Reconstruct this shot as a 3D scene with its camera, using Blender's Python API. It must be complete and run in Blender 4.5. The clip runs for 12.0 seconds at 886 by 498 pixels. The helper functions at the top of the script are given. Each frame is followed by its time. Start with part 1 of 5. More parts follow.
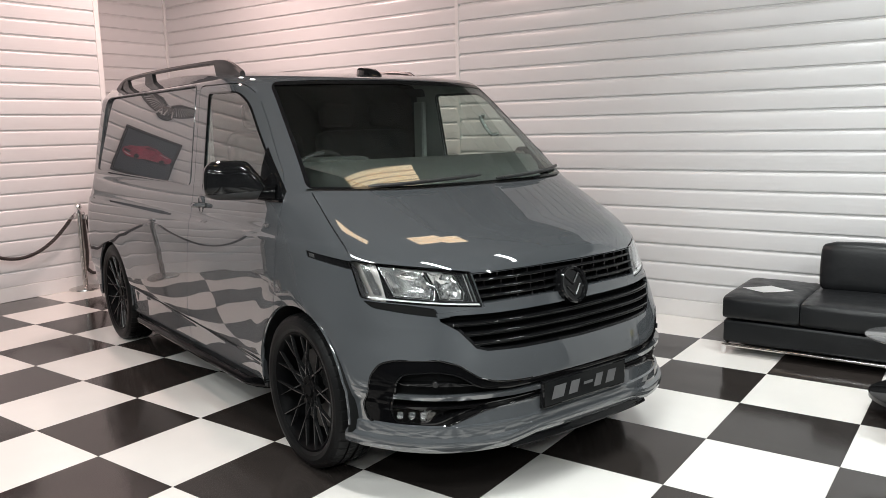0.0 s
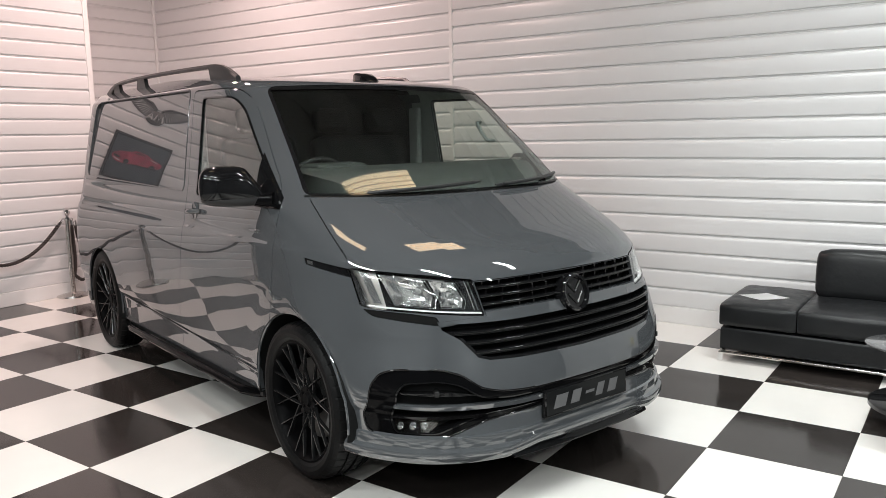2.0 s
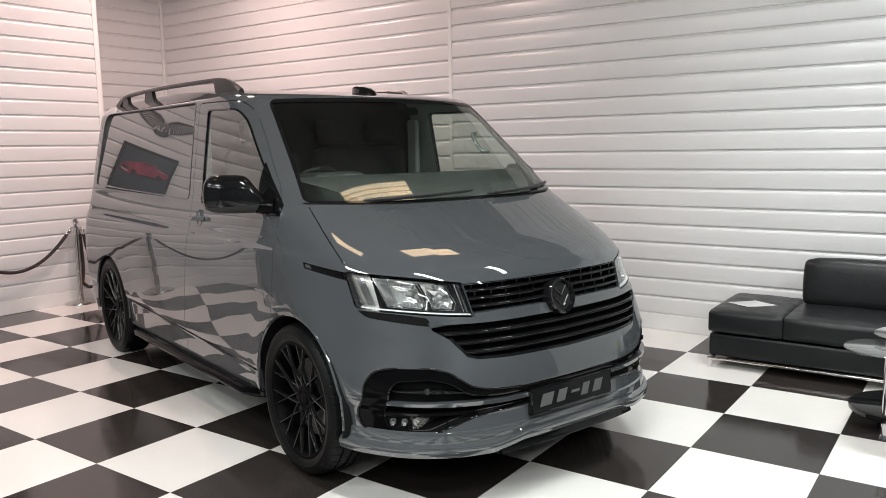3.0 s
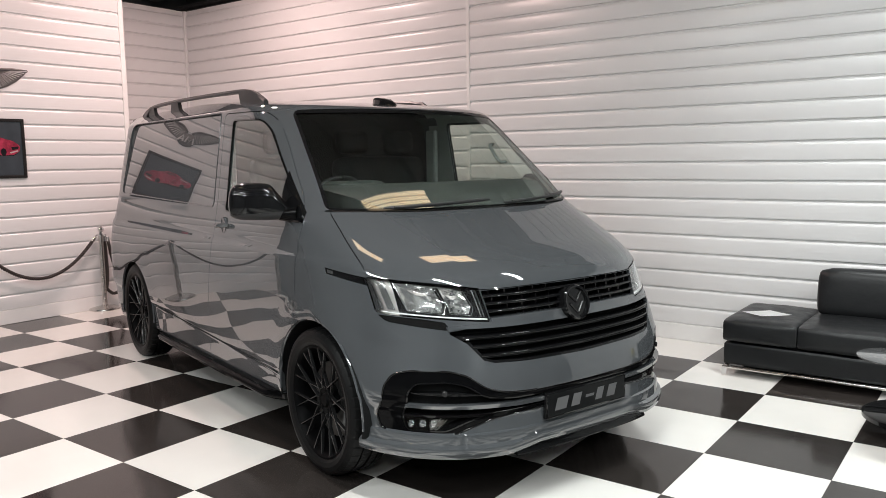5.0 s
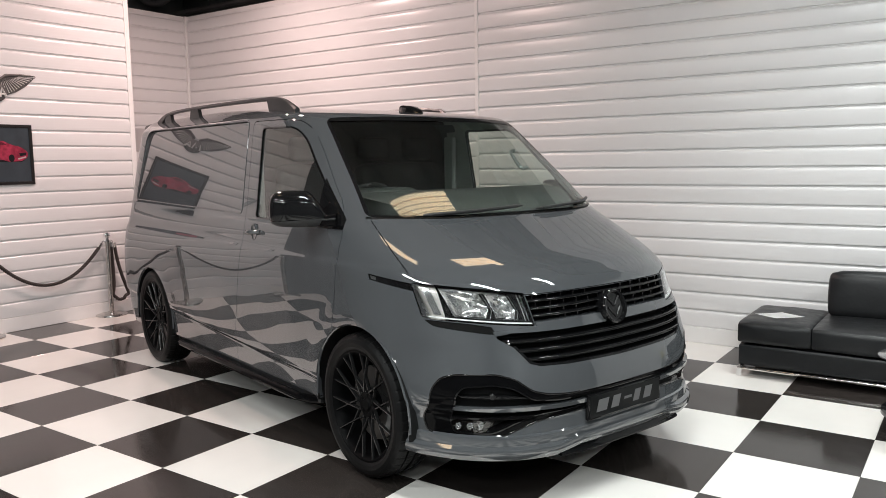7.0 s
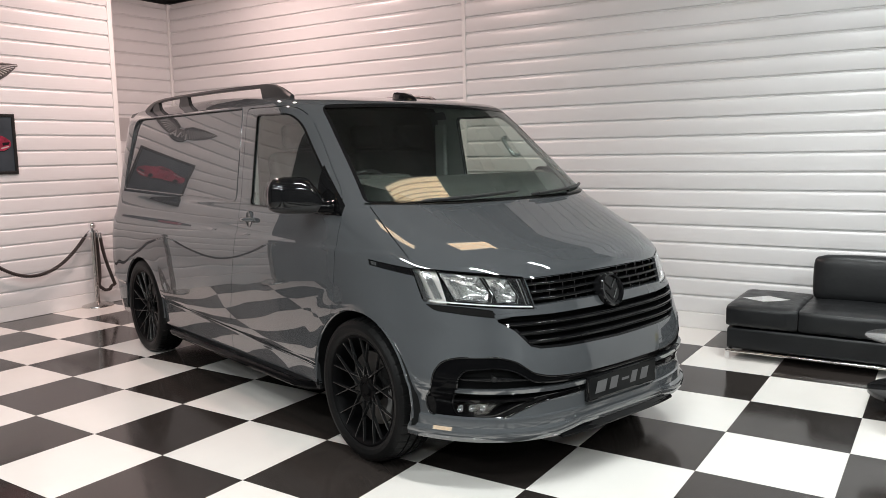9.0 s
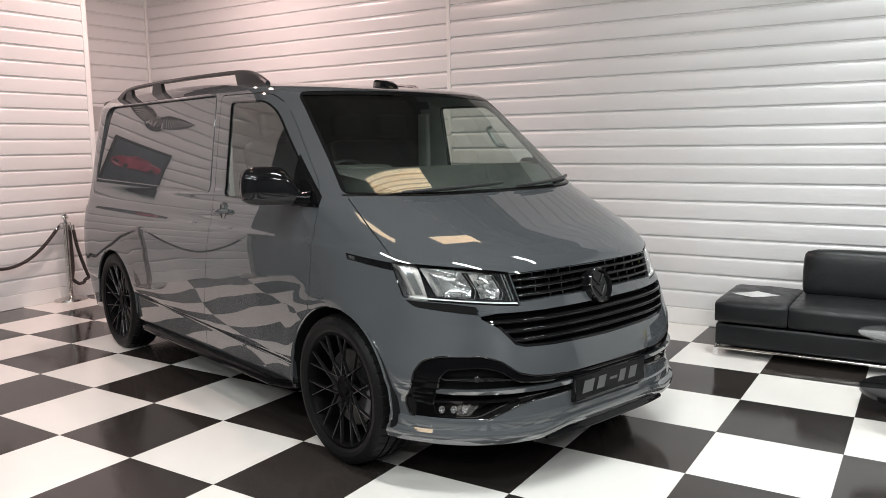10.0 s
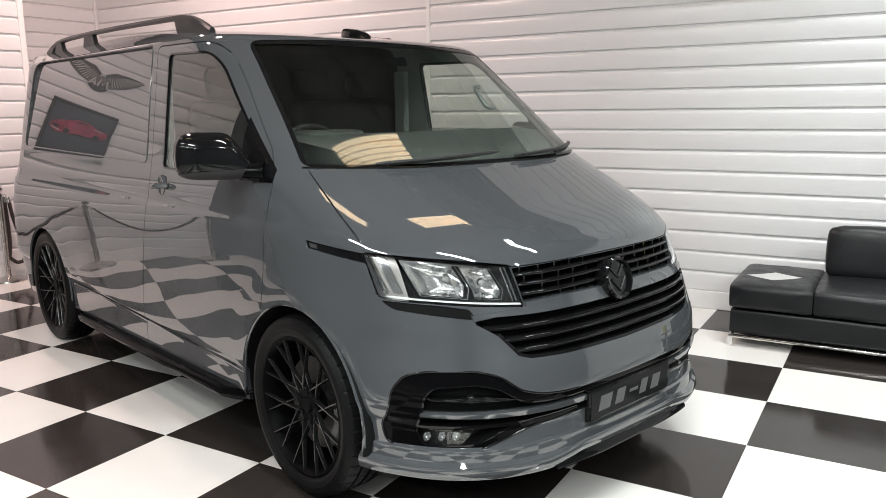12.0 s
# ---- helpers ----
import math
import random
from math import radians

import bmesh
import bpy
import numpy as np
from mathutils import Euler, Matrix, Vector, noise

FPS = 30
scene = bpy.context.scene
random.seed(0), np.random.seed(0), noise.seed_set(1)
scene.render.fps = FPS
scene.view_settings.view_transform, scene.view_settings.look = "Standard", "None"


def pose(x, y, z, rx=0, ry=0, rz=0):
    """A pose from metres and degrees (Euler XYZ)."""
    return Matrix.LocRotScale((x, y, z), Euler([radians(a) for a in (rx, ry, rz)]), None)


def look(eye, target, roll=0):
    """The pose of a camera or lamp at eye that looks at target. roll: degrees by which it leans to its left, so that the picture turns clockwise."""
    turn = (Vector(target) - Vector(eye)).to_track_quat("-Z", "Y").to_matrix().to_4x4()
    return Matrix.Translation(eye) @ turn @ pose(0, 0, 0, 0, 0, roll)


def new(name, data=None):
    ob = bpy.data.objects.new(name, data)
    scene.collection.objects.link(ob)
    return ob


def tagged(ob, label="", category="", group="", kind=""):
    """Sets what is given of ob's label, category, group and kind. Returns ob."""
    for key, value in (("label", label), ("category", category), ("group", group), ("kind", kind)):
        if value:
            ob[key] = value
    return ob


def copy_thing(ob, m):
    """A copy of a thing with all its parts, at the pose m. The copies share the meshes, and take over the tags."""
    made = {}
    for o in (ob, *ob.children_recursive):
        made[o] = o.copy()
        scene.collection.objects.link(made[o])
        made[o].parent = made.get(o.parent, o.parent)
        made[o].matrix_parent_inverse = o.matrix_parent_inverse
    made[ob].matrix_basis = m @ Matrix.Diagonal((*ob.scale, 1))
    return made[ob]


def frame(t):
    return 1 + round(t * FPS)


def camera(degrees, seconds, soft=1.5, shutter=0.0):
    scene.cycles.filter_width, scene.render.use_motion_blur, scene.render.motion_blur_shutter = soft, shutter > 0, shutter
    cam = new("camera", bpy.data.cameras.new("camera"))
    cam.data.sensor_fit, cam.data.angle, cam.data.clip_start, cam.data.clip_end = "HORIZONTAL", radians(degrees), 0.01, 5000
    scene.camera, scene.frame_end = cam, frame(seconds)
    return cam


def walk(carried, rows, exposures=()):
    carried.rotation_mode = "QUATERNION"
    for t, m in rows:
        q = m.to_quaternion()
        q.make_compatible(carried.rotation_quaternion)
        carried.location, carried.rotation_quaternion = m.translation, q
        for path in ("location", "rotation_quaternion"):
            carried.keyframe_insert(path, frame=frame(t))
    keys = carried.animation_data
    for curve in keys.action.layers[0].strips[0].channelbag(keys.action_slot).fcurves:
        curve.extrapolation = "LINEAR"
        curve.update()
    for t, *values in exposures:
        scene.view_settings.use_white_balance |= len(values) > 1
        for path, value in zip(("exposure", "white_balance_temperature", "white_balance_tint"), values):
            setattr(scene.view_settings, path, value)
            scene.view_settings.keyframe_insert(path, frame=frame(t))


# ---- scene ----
from mathutils.bvhtree import BVHTree
from mathutils.interpolate import poly_3d_calc

cam = camera(59.6, 12.0, soft=0.8)
PATH = [
    (0, (4.103, -1.907, 1.551), (2.942, -0.308, 1.243), -1.3),
    (0.5, (3.954, -1.847, 1.557), (2.811, -0.237, 1.241), -1.3),
    (1, (3.893, -1.836, 1.554), (2.76, -0.218, 1.238), -1.3),
    (1.5, (3.936, -1.858, 1.551), (2.805, -0.238, 1.244), -1.2),
    (2, (4.03, -1.904, 1.551), (2.895, -0.284, 1.258), -1.1),
    (2.5, (4.108, -1.949, 1.552), (2.967, -0.331, 1.274), -1.1),
    (3, (4.175, -2.003, 1.54), (3.026, -0.387, 1.279), -1.0),
    (5, (4.226, -2.089, 1.532), (3.041, -0.494, 1.3), -0.8),
    (5.5, (4.234, -2.114, 1.539), (3.047, -0.521, 1.309), -0.8),
    (6, (4.206, -2.145, 1.554), (3.023, -0.548, 1.328), -0.8),
    (6.5, (4.107, -2.213, 1.559), (2.936, -0.607, 1.337), -0.9),
    (6.7, (4.062, -2.271, 1.559), (2.906, -0.654, 1.338), -0.8),
    (8.5, (3.977, -2.392, 1.541), (2.866, -0.746, 1.296), -1.3),
    (9, (3.962, -2.405, 1.538), (2.868, -0.75, 1.288), -1.1),
    (9.5, (3.941, -2.366, 1.529), (2.863, -0.701, 1.273), -1.0),
    (10, (3.888, -2.26, 1.519), (2.827, -0.586, 1.251), -0.8),
    (10.5, (3.816, -2.079, 1.517), (2.773, -0.398, 1.227), -0.8),
    (11, (3.757, -1.953, 1.502), (2.73, -0.266, 1.19), -0.9),
    (11.5, (3.628, -1.819, 1.497), (2.617, -0.127, 1.159), -0.9),
    (12, (3.494, -1.695, 1.502), (2.493, -0.001, 1.146), -0.7),
]
walk(cam, [(t, look(eye, target, roll)) for t, eye, target, roll in PATH], [(0, 0.10), (1, 0.12), (3, 0.08), (9.5, 0.08), (10.5, 0.11), (11.5, 0.21), (12, 0.26)])

# ---- world and lights ----
world = bpy.data.worlds.new("world")
world.use_nodes = True
scene.world = world
world.node_tree.nodes["Background"].inputs[0].default_value = (0.5, 0.55, 0.62, 1)
world.node_tree.nodes["Background"].inputs[1].default_value = 0.02


def area_lamp(name, m, sx, sy, power, colour):
    d = bpy.data.lights.new(name, "AREA")
    d.shape, d.size, d.size_y, d.energy, d.color = "RECTANGLE", sx, sy, power, colour
    ob = new(name, d)
    ob.matrix_world = m
    return ob


COOL, ROSE = (0.95, 1.0, 0.985), (1.0, 0.725, 0.67)
# battens of the ceiling: x, y of the middle, turn, power, colour
# first two placed from reflections; the others are added for even light
TUBES = [(3.6, 2.85, 0, 24, COOL), (3.3, -0.1, 0, 88, COOL), (6.8, 1.2, 0, 68, COOL), (0.45, -2.8, 0, 66, COOL), (3.4, -2.8, 0, 98, COOL), (7.3, -2.7, 0, 112, COOL), (0.45, -5.4, 0, 74, COOL), (3.4, -5.4, 0, 80, COOL), (6.4, -5.4, 0, 80, COOL)]
TUBE_Z = 4.05
for tx, ty, turn, power, colour in TUBES:
    lamp = area_lamp("batten_lamp", pose(tx, ty, TUBE_Z - 0.05, 0, 0, turn), 1.45, 0.10, power, colour)
    if ty > 2:  # spread narrowed to keep light off the wall's top, no trough is built
        lamp.data.spread = radians(86)
# warm spots over the corner, assumed from its rosy light and placed by brightness
SPOTS = [(-0.9, 1.7, 46, ROSE), (-1.3, 0.2, 36, ROSE), (-2.25, 2.8, 56, ROSE)]
for sx, sy, power, colour in SPOTS:
    area_lamp("spot_lamp", pose(sx, sy, 3.90), 0.13, 0.13, power, colour)


# ---- materials ----
def shader(name, colour=(0.5, 0.5, 0.5), rough=0.5, metal=0.0, coat=0.0, coat_rough=0.03, coat_ior=1.5, bump=0.0, scale=60.0, vary=0.0, vary_scale=3.0, rough_vary=0.0, random_vary=0.0, transmission=0.0, ior=1.45, emit=0.0, spec=0.5):
    m = bpy.data.materials.new(name)
    m.use_nodes = True
    nt = m.node_tree
    b = nt.nodes["Principled BSDF"]
    b.inputs["Base Color"].default_value = (*colour, 1)
    b.inputs["Roughness"].default_value = rough
    b.inputs["Metallic"].default_value = metal
    b.inputs["Coat Weight"].default_value = coat
    b.inputs["Coat Roughness"].default_value = coat_rough
    b.inputs["Transmission Weight"].default_value = transmission
    b.inputs["IOR"].default_value = ior
    b.inputs["Coat IOR"].default_value = coat_ior
    b.inputs["Specular IOR Level"].default_value = spec
    if emit:
        b.inputs["Emission Color"].default_value = (*colour, 1)
        b.inputs["Emission Strength"].default_value = emit
    tc = nt.nodes.new("ShaderNodeTexCoord")
    if vary or random_vary or rough_vary:
        big = nt.nodes.new("ShaderNodeTexNoise")
        big.inputs["Scale"].default_value, big.inputs["Detail"].default_value = vary_scale, 6
        geo = nt.nodes.new("ShaderNodeNewGeometry")
        nt.links.new(geo.outputs["Position"], big.inputs["Vector"])
        hsv = nt.nodes.new("ShaderNodeHueSaturation")
        hsv.inputs["Color"].default_value = (*colour, 1)
        mr = nt.nodes.new("ShaderNodeMapRange")
        mr.inputs[1].default_value, mr.inputs[2].default_value = 0.3, 0.7
        mr.inputs[3].default_value, mr.inputs[4].default_value = 1 - vary, 1 + vary
        nt.links.new(big.outputs["Fac"], mr.inputs[0])
        last = mr.outputs[0]
        if random_vary:
            oi = nt.nodes.new("ShaderNodeObjectInfo")
            m2 = nt.nodes.new("ShaderNodeMapRange")
            m2.inputs[3].default_value, m2.inputs[4].default_value = 1 - random_vary, 1 + random_vary
            nt.links.new(oi.outputs["Random"], m2.inputs[0])
            mul = nt.nodes.new("ShaderNodeMath")
            mul.operation = "MULTIPLY"
            nt.links.new(last, mul.inputs[0])
            nt.links.new(m2.outputs[0], mul.inputs[1])
            last = mul.outputs[0]
        nt.links.new(last, hsv.inputs["Value"])
        nt.links.new(hsv.outputs["Color"], b.inputs["Base Color"])
        if rough_vary:
            m3 = nt.nodes.new("ShaderNodeMapRange")
            m3.inputs[1].default_value, m3.inputs[2].default_value = 0.3, 0.7
            m3.inputs[3].default_value, m3.inputs[4].default_value = max(0.01, rough - rough_vary), rough + rough_vary
            fine = nt.nodes.new("ShaderNodeTexNoise")
            fine.inputs["Scale"].default_value, fine.inputs["Detail"].default_value = vary_scale * 2.7, 8
            nt.links.new(geo.outputs["Position"], fine.inputs["Vector"])
            nt.links.new(fine.outputs["Fac"], m3.inputs[0])
            nt.links.new(m3.outputs[0], b.inputs["Roughness"])
    if bump:
        nz = nt.nodes.new("ShaderNodeTexNoise")
        nz.inputs["Scale"].default_value, nz.inputs["Detail"].default_value = scale, 5
        nt.links.new(tc.outputs["Object"], nz.inputs["Vector"])
        bp = nt.nodes.new("ShaderNodeBump")
        bp.inputs["Strength"].default_value, bp.inputs["Distance"].default_value = bump, 0.002
        nt.links.new(nz.outputs["Fac"], bp.inputs["Height"])
        nt.links.new(bp.outputs["Normal"], b.inputs["Normal"])
    return m


PAINT = shader("grey_paint", (0.0680, 0.0725, 0.0780), 0.6, 0.0, 1.0, 0.010, coat_ior=2.18, spec=0.0, vary=0.015, vary_scale=1.2)
GLOSS = shader("gloss_black", (0.006, 0.006, 0.0065), 0.04, vary=0.05, vary_scale=4)
INSERT_BLACK = shader("insert_black", (0.003, 0.003, 0.0034), 0.05, spec=0.09, vary=0.05)
RIM_BLACK = shader("rim_black", (0.003, 0.003, 0.0034), 0.42, spec=0.05, vary=0.08)
PIANO = shader("piano_black", (0.006, 0.006, 0.0065), 0.06, spec=0.30, vary=0.05)
PLASTIC = shader("black_plastic", (0.020, 0.020, 0.021), 0.45, bump=0.15, scale=400, vary=0.1)
DASH = shader("dash_trim", (0.022, 0.0245, 0.0235), 0.6, bump=0.3, scale=250, vary=0.1)
CABIN = shader("cabin_trim", (0.005, 0.0053, 0.0056), 0.75, spec=0.2, bump=0.3, scale=250, vary=0.1)
LINER = shader("headliner", (0.22, 0.23, 0.225), 0.85, vary=0.05)
SATIN = shader("satin_black", (0.012, 0.012, 0.0125), 0.20, vary=0.08)
RAIL = shader("rail_black", (0.018, 0.018, 0.019), 0.38, vary=0.08)
RUBBER = shader("tyre_rubber", (0.0055, 0.0055, 0.0058), 0.45, spec=0.16, bump=0.25, scale=220, vary=0.12, vary_scale=8)
CHROME = shader("chrome", (0.82, 0.82, 0.83), 0.06, 1.0, vary=0.03, rough_vary=0.02, vary_scale=9)
LAMP_SATIN = shader("lamp_satin", (0.36, 0.345, 0.33), 0.32, 0.9, vary=0.04, vary_scale=25)
MIRROR_BRIGHT = shader("lamp_mirror", (0.80, 0.80, 0.80), 0.13, 1.0, vary=0.04, vary_scale=25)
CHROME_SOFT = shader("satin_chrome", (0.56, 0.555, 0.55), 0.24, 1.0, vary=0.05, vary_scale=12)
LIGHT_GUIDE = shader("light_guide", (0.45, 0.45, 0.45), 0.12, vary=0.04, vary_scale=12)
STEEL = shader("brushed_steel", (0.62, 0.60, 0.58), 0.22, 1.0, vary=0.05, rough_vary=0.06, vary_scale=14)
IRON = shader("brake_iron", (0.10, 0.097, 0.094), 0.45, 1.0, vary=0.15, vary_scale=20)
CALIPER = shader("cast_grey", (0.16, 0.16, 0.16), 0.5, 0.3, vary=0.1)
GLASS = shader("tinted_glass", (0.80, 0.87, 0.825), 0.0, transmission=1.0, ior=1.5)
LENS = shader("clear_lens", (0.97, 0.98, 0.98), 0.0, transmission=1.0, ior=1.45)
SMOKE = shader("smoked_lens", (0.010, 0.010, 0.010), 0.06, spec=0.22)
WHITE_TILE = shader("white_tile", (0.765, 0.742, 0.712), 0.13, coat=0.0, vary=0.03, rough_vary=0.035, vary_scale=2.2, random_vary=0.025)
BLACK_TILE = shader("black_tile", (0.029, 0.0245, 0.0225), 0.12, vary=0.12, rough_vary=0.03, vary_scale=2.2, random_vary=0.12)
SCREED = shader("floor_bed", (0.08, 0.08, 0.08), 0.8, vary=0.1)
BOARD = shader("white_board", (0.71, 0.705, 0.71), 0.28, spec=1.0, vary=0.012, vary_scale=0.7, random_vary=0.03, bump=0.02, scale=14)
WHITE_TRIM = shader("white_trim", (0.76, 0.75, 0.745), 0.35, vary=0.03)
DARK_WALL = shader("dark_wall", (0.10, 0.105, 0.11), 0.6, vary=0.1)
CEIL = shader("dark_ceiling", (0.19, 0.198, 0.195), 0.8, vary=0.2, vary_scale=1.5)
BEAM = shader("painted_steel", (0.20, 0.19, 0.19), 0.5, vary=0.15)
LEATHER = shader("black_leather", (0.012, 0.0128, 0.014), 0.38, spec=0.34, bump=0.45, scale=42, vary=0.12, vary_scale=5, rough_vary=0.08)
ROPE = shader("black_rope", (0.030, 0.022, 0.020), 0.6, bump=0.4, scale=500, vary=0.2, vary_scale=30)
PAPER = shader("white_paper", (0.93, 0.93, 0.92), 0.6, vary=0.02)
GREY_TOP = shader("grey_glass_top", (0.10, 0.103, 0.106), 0.14, coat=0.6, vary=0.04)
CLEAR_TOP = shader("clear_glass_top", (0.85, 0.90, 0.88), 0.0, transmission=1.0)
PEWTER = shader("pewter", (0.10, 0.095, 0.094), 0.4, 0.2, vary=0.2, vary_scale=18)
PALE_METAL = shader("pale_metal", (0.55, 0.54, 0.53), 0.4, 0.2, vary=0.1, vary_scale=18)
FRAME_BLACK = shader("frame_black", (0.015, 0.014, 0.014), 0.3, vary=0.1)
POSTER_GREY = shader("poster_ground", (0.045, 0.055, 0.065), 0.18, vary=0.15, vary_scale=6)
POSTER_RED = shader("poster_red", (0.28, 0.030, 0.060), 0.2, vary=0.45, vary_scale=22)
POSTER_DEEP = shader("poster_deep_red", (0.10, 0.014, 0.026), 0.2, vary=0.25, vary_scale=30)
POSTER_DARK = shader("poster_dark", (0.012, 0.012, 0.014), 0.2, vary=0.1)
POSTER_PALE = shader("poster_pale", (0.40, 0.36, 0.36), 0.2, vary=0.1)
PLATE_GREY = shader("plate_ground", (0.012, 0.0125, 0.013), 0.12, spec=0.06, vary=0.05)
PLATE_SILVER = shader("plate_silver", (0.12, 0.12, 0.123), 0.35, spec=0.2, vary=0.08)
SILVER = shader("silver_letter", (0.30, 0.30, 0.30), 0.35, 0.2, vary=0.05)
TUBE_GLOW = shader("tube_glow", (0.95, 0.98, 1.0), 0.5, emit=14)
PANEL_GLOW = shader("panel_glow", (1.0, 0.78, 0.52), 0.5, emit=3.4)
# weak emission stands in for the slats' light on the tray
PANEL_TRAY = shader("panel_tray", (0.75, 0.60, 0.42), 0.5, emit=0.5)
SPOT_GLOW = shader("spot_glow", (1.0, 0.84, 0.72), 0.5, emit=30)
YELLOW = shader("yellow_print", (0.55, 0.50, 0.16), 0.4, vary=0.1)


# ---- mesh helpers ----
def part(name, bm, material, parent=None, label="", smooth=0.6):
    """Links a bmesh as one mesh object, under a thing or a part where one is given."""
    me = bpy.data.meshes.new(name)
    bmesh.ops.recalc_face_normals(bm, faces=bm.faces[:])
    bm.to_mesh(me)
    bm.free()
    return part_mesh(name, me, material, parent, label, smooth)


def part_mesh(name, me, material, parent=None, label="", smooth=0.6):
    me.materials.clear()
    me.materials.append(material)
    if smooth:
        me.shade_smooth()
        me.set_sharp_from_angle(angle=smooth)
    ob = new(name, me)
    if parent:
        ob.parent = parent
    if label:
        ob["label"] = label
    return ob


def thing(name, m, label, category, group="", kind=""):
    ob = new(name)
    ob.matrix_world = m
    return tagged(ob, label, category, group, kind)


def box(bm, x0, x1, y0, y1, z0, z1, bevel=0.0, seg=2):
    vs = bmesh.ops.create_cube(bm, size=1, matrix=Matrix.Translation(((x0 + x1) / 2, (y0 + y1) / 2, (z0 + z1) / 2)) @ Matrix.Diagonal((x1 - x0, y1 - y0, z1 - z0, 1)))["verts"]
    if bevel:
        es = list({e for v in vs for e in v.link_edges})
        bmesh.ops.bevel(bm, geom=es, offset=bevel, segments=seg, profile=0.5, affect="EDGES")
    return bm


def cushion(bm, x0, x1, y0, y1, z0, z1, r, puff=0.0):
    """A soft box: rounded edges, faces that swell a little."""
    n = 10
    c = Vector(((x0 + x1) / 2, (y0 + y1) / 2, (z0 + z1) / 2))
    h = Vector(((x1 - x0) / 2, (y1 - y0) / 2, (z1 - z0) / 2))
    vs = bmesh.ops.create_cube(bm, size=2)["verts"]
    es = list({e for v in vs for e in v.link_edges})
    bmesh.ops.subdivide_edges(bm, edges=es, cuts=n, use_grid_fill=True)
    for v in bm.verts:
        if max(abs(a) for a in v.co) > 1.001:
            continue
        u = v.co.copy()
        p = Vector([u[i] * h[i] for i in range(3)])
        core = Vector([max(-(h[i] - r), min(h[i] - r, p[i])) for i in range(3)])
        d = p - core
        if d.length > 1e-6:
            p = core + d.normalized() * r
        for i in range(3):
            if abs(u[i]) > 0.99:
                j, k = (i + 1) % 3, (i + 2) % 3
                p[i] += math.copysign(puff * (1 - u[j] ** 2) * (1 - u[k] ** 2), u[i])
        p.z += 0.004 * noise.noise((p + c) * 6)
        v.co = p + c + Vector((100, 0, 0))
    for v in bm.verts:
        if v.co.x > 50:
            v.co.x -= 100
    return bm


def tube(bm, pts, r, n=10, closed=False):
    """A round bar along points; r is a number or one for each point."""
    pts = [Vector(p) for p in pts]
    rings = []
    up = Vector((0, 0, 1))
    m = len(pts)
    for i, p in enumerate(pts):
        a = pts[(i - 1) % m] if closed or i else p
        b = pts[(i + 1) % m] if closed or i < m - 1 else p
        t = (b - a).normalized()
        s = t.cross(up)
        if s.length < 1e-3:
            s = t.cross(Vector((1, 0, 0)))
        s.normalize()
        w = s.cross(t)
        rr = r[i] if isinstance(r, (list, tuple)) else r
        rings.append([bm.verts.new(p + rr * (math.cos(q) * s + math.sin(q) * w)) for q in [2 * math.pi * k / n for k in range(n)]])
    for i in range(m if closed else m - 1):
        a, b = rings[i], rings[(i + 1) % m]
        for k in range(n):
            bm.faces.new((a[k], a[(k + 1) % n], b[(k + 1) % n], b[k]))
    if not closed:
        bm.faces.new(rings[0][::-1])
        bm.faces.new(rings[-1])
    return bm


def lathe(bm, profile, n=48, m=None, closed=False):
    """Turns (radius, height) points about z; m places the result."""
    m = m or Matrix()
    rings = []
    for r, h in profile:
        if r < 1e-5:
            rings.append([bm.verts.new(m @ Vector((0, 0, h)))])
        else:
            rings.append([bm.verts.new(m @ Vector((r * math.cos(a), r * math.sin(a), h))) for a in [2 * math.pi * k / n for k in range(n)]])
    pairs = list(zip(rings, rings[1:])) + ([(rings[-1], rings[0])] if closed else [])
    for a, b in pairs:
        for k in range(n):
            q = (k + 1) % n
            if len(a) == 1 and len(b) == 1:
                continue
            if len(a) == 1:
                bm.faces.new((a[0], b[q], b[k]))
            elif len(b) == 1:
                bm.faces.new((a[k], a[q], b[0]))
            else:
                bm.faces.new((a[k], a[q], b[q], b[k]))
    return bm


def slab(bm, pts, offset):
    """A flat outline of 3D points, given depth along offset."""
    a = [bm.verts.new(Vector(p)) for p in pts]
    b = [bm.verts.new(Vector(p) + Vector(offset)) for p in pts]
    k = len(a)
    bm.faces.new(a)
    bm.faces.new(b[::-1])
    for i in range(k):
        bm.faces.new((a[i], b[i], b[(i + 1) % k], a[(i + 1) % k]))
    return bm


def rounded(pts, r=0.02, n=5):
    """A 2D outline with its corners rounded; r: one radius, or one a corner."""
    out = []
    k = len(pts)
    for i, p in enumerate(pts):
        rr = r[i] if isinstance(r, (list, tuple)) else r
        p = Vector(p)
        a, b = Vector(pts[i - 1]) - p, Vector(pts[(i + 1) % k]) - p
        rr = min(rr, a.length * 0.45, b.length * 0.45)
        if rr < 1e-4:
            out.append((p.x, p.y))
            continue
        a, b = p + a.normalized() * rr, p + b.normalized() * rr
        for j in range(n + 1):
            t = j / n
            q = (1 - t) ** 2 * a + 2 * t * (1 - t) * p + t * t * b
            out.append((q.x, q.y))
    return out


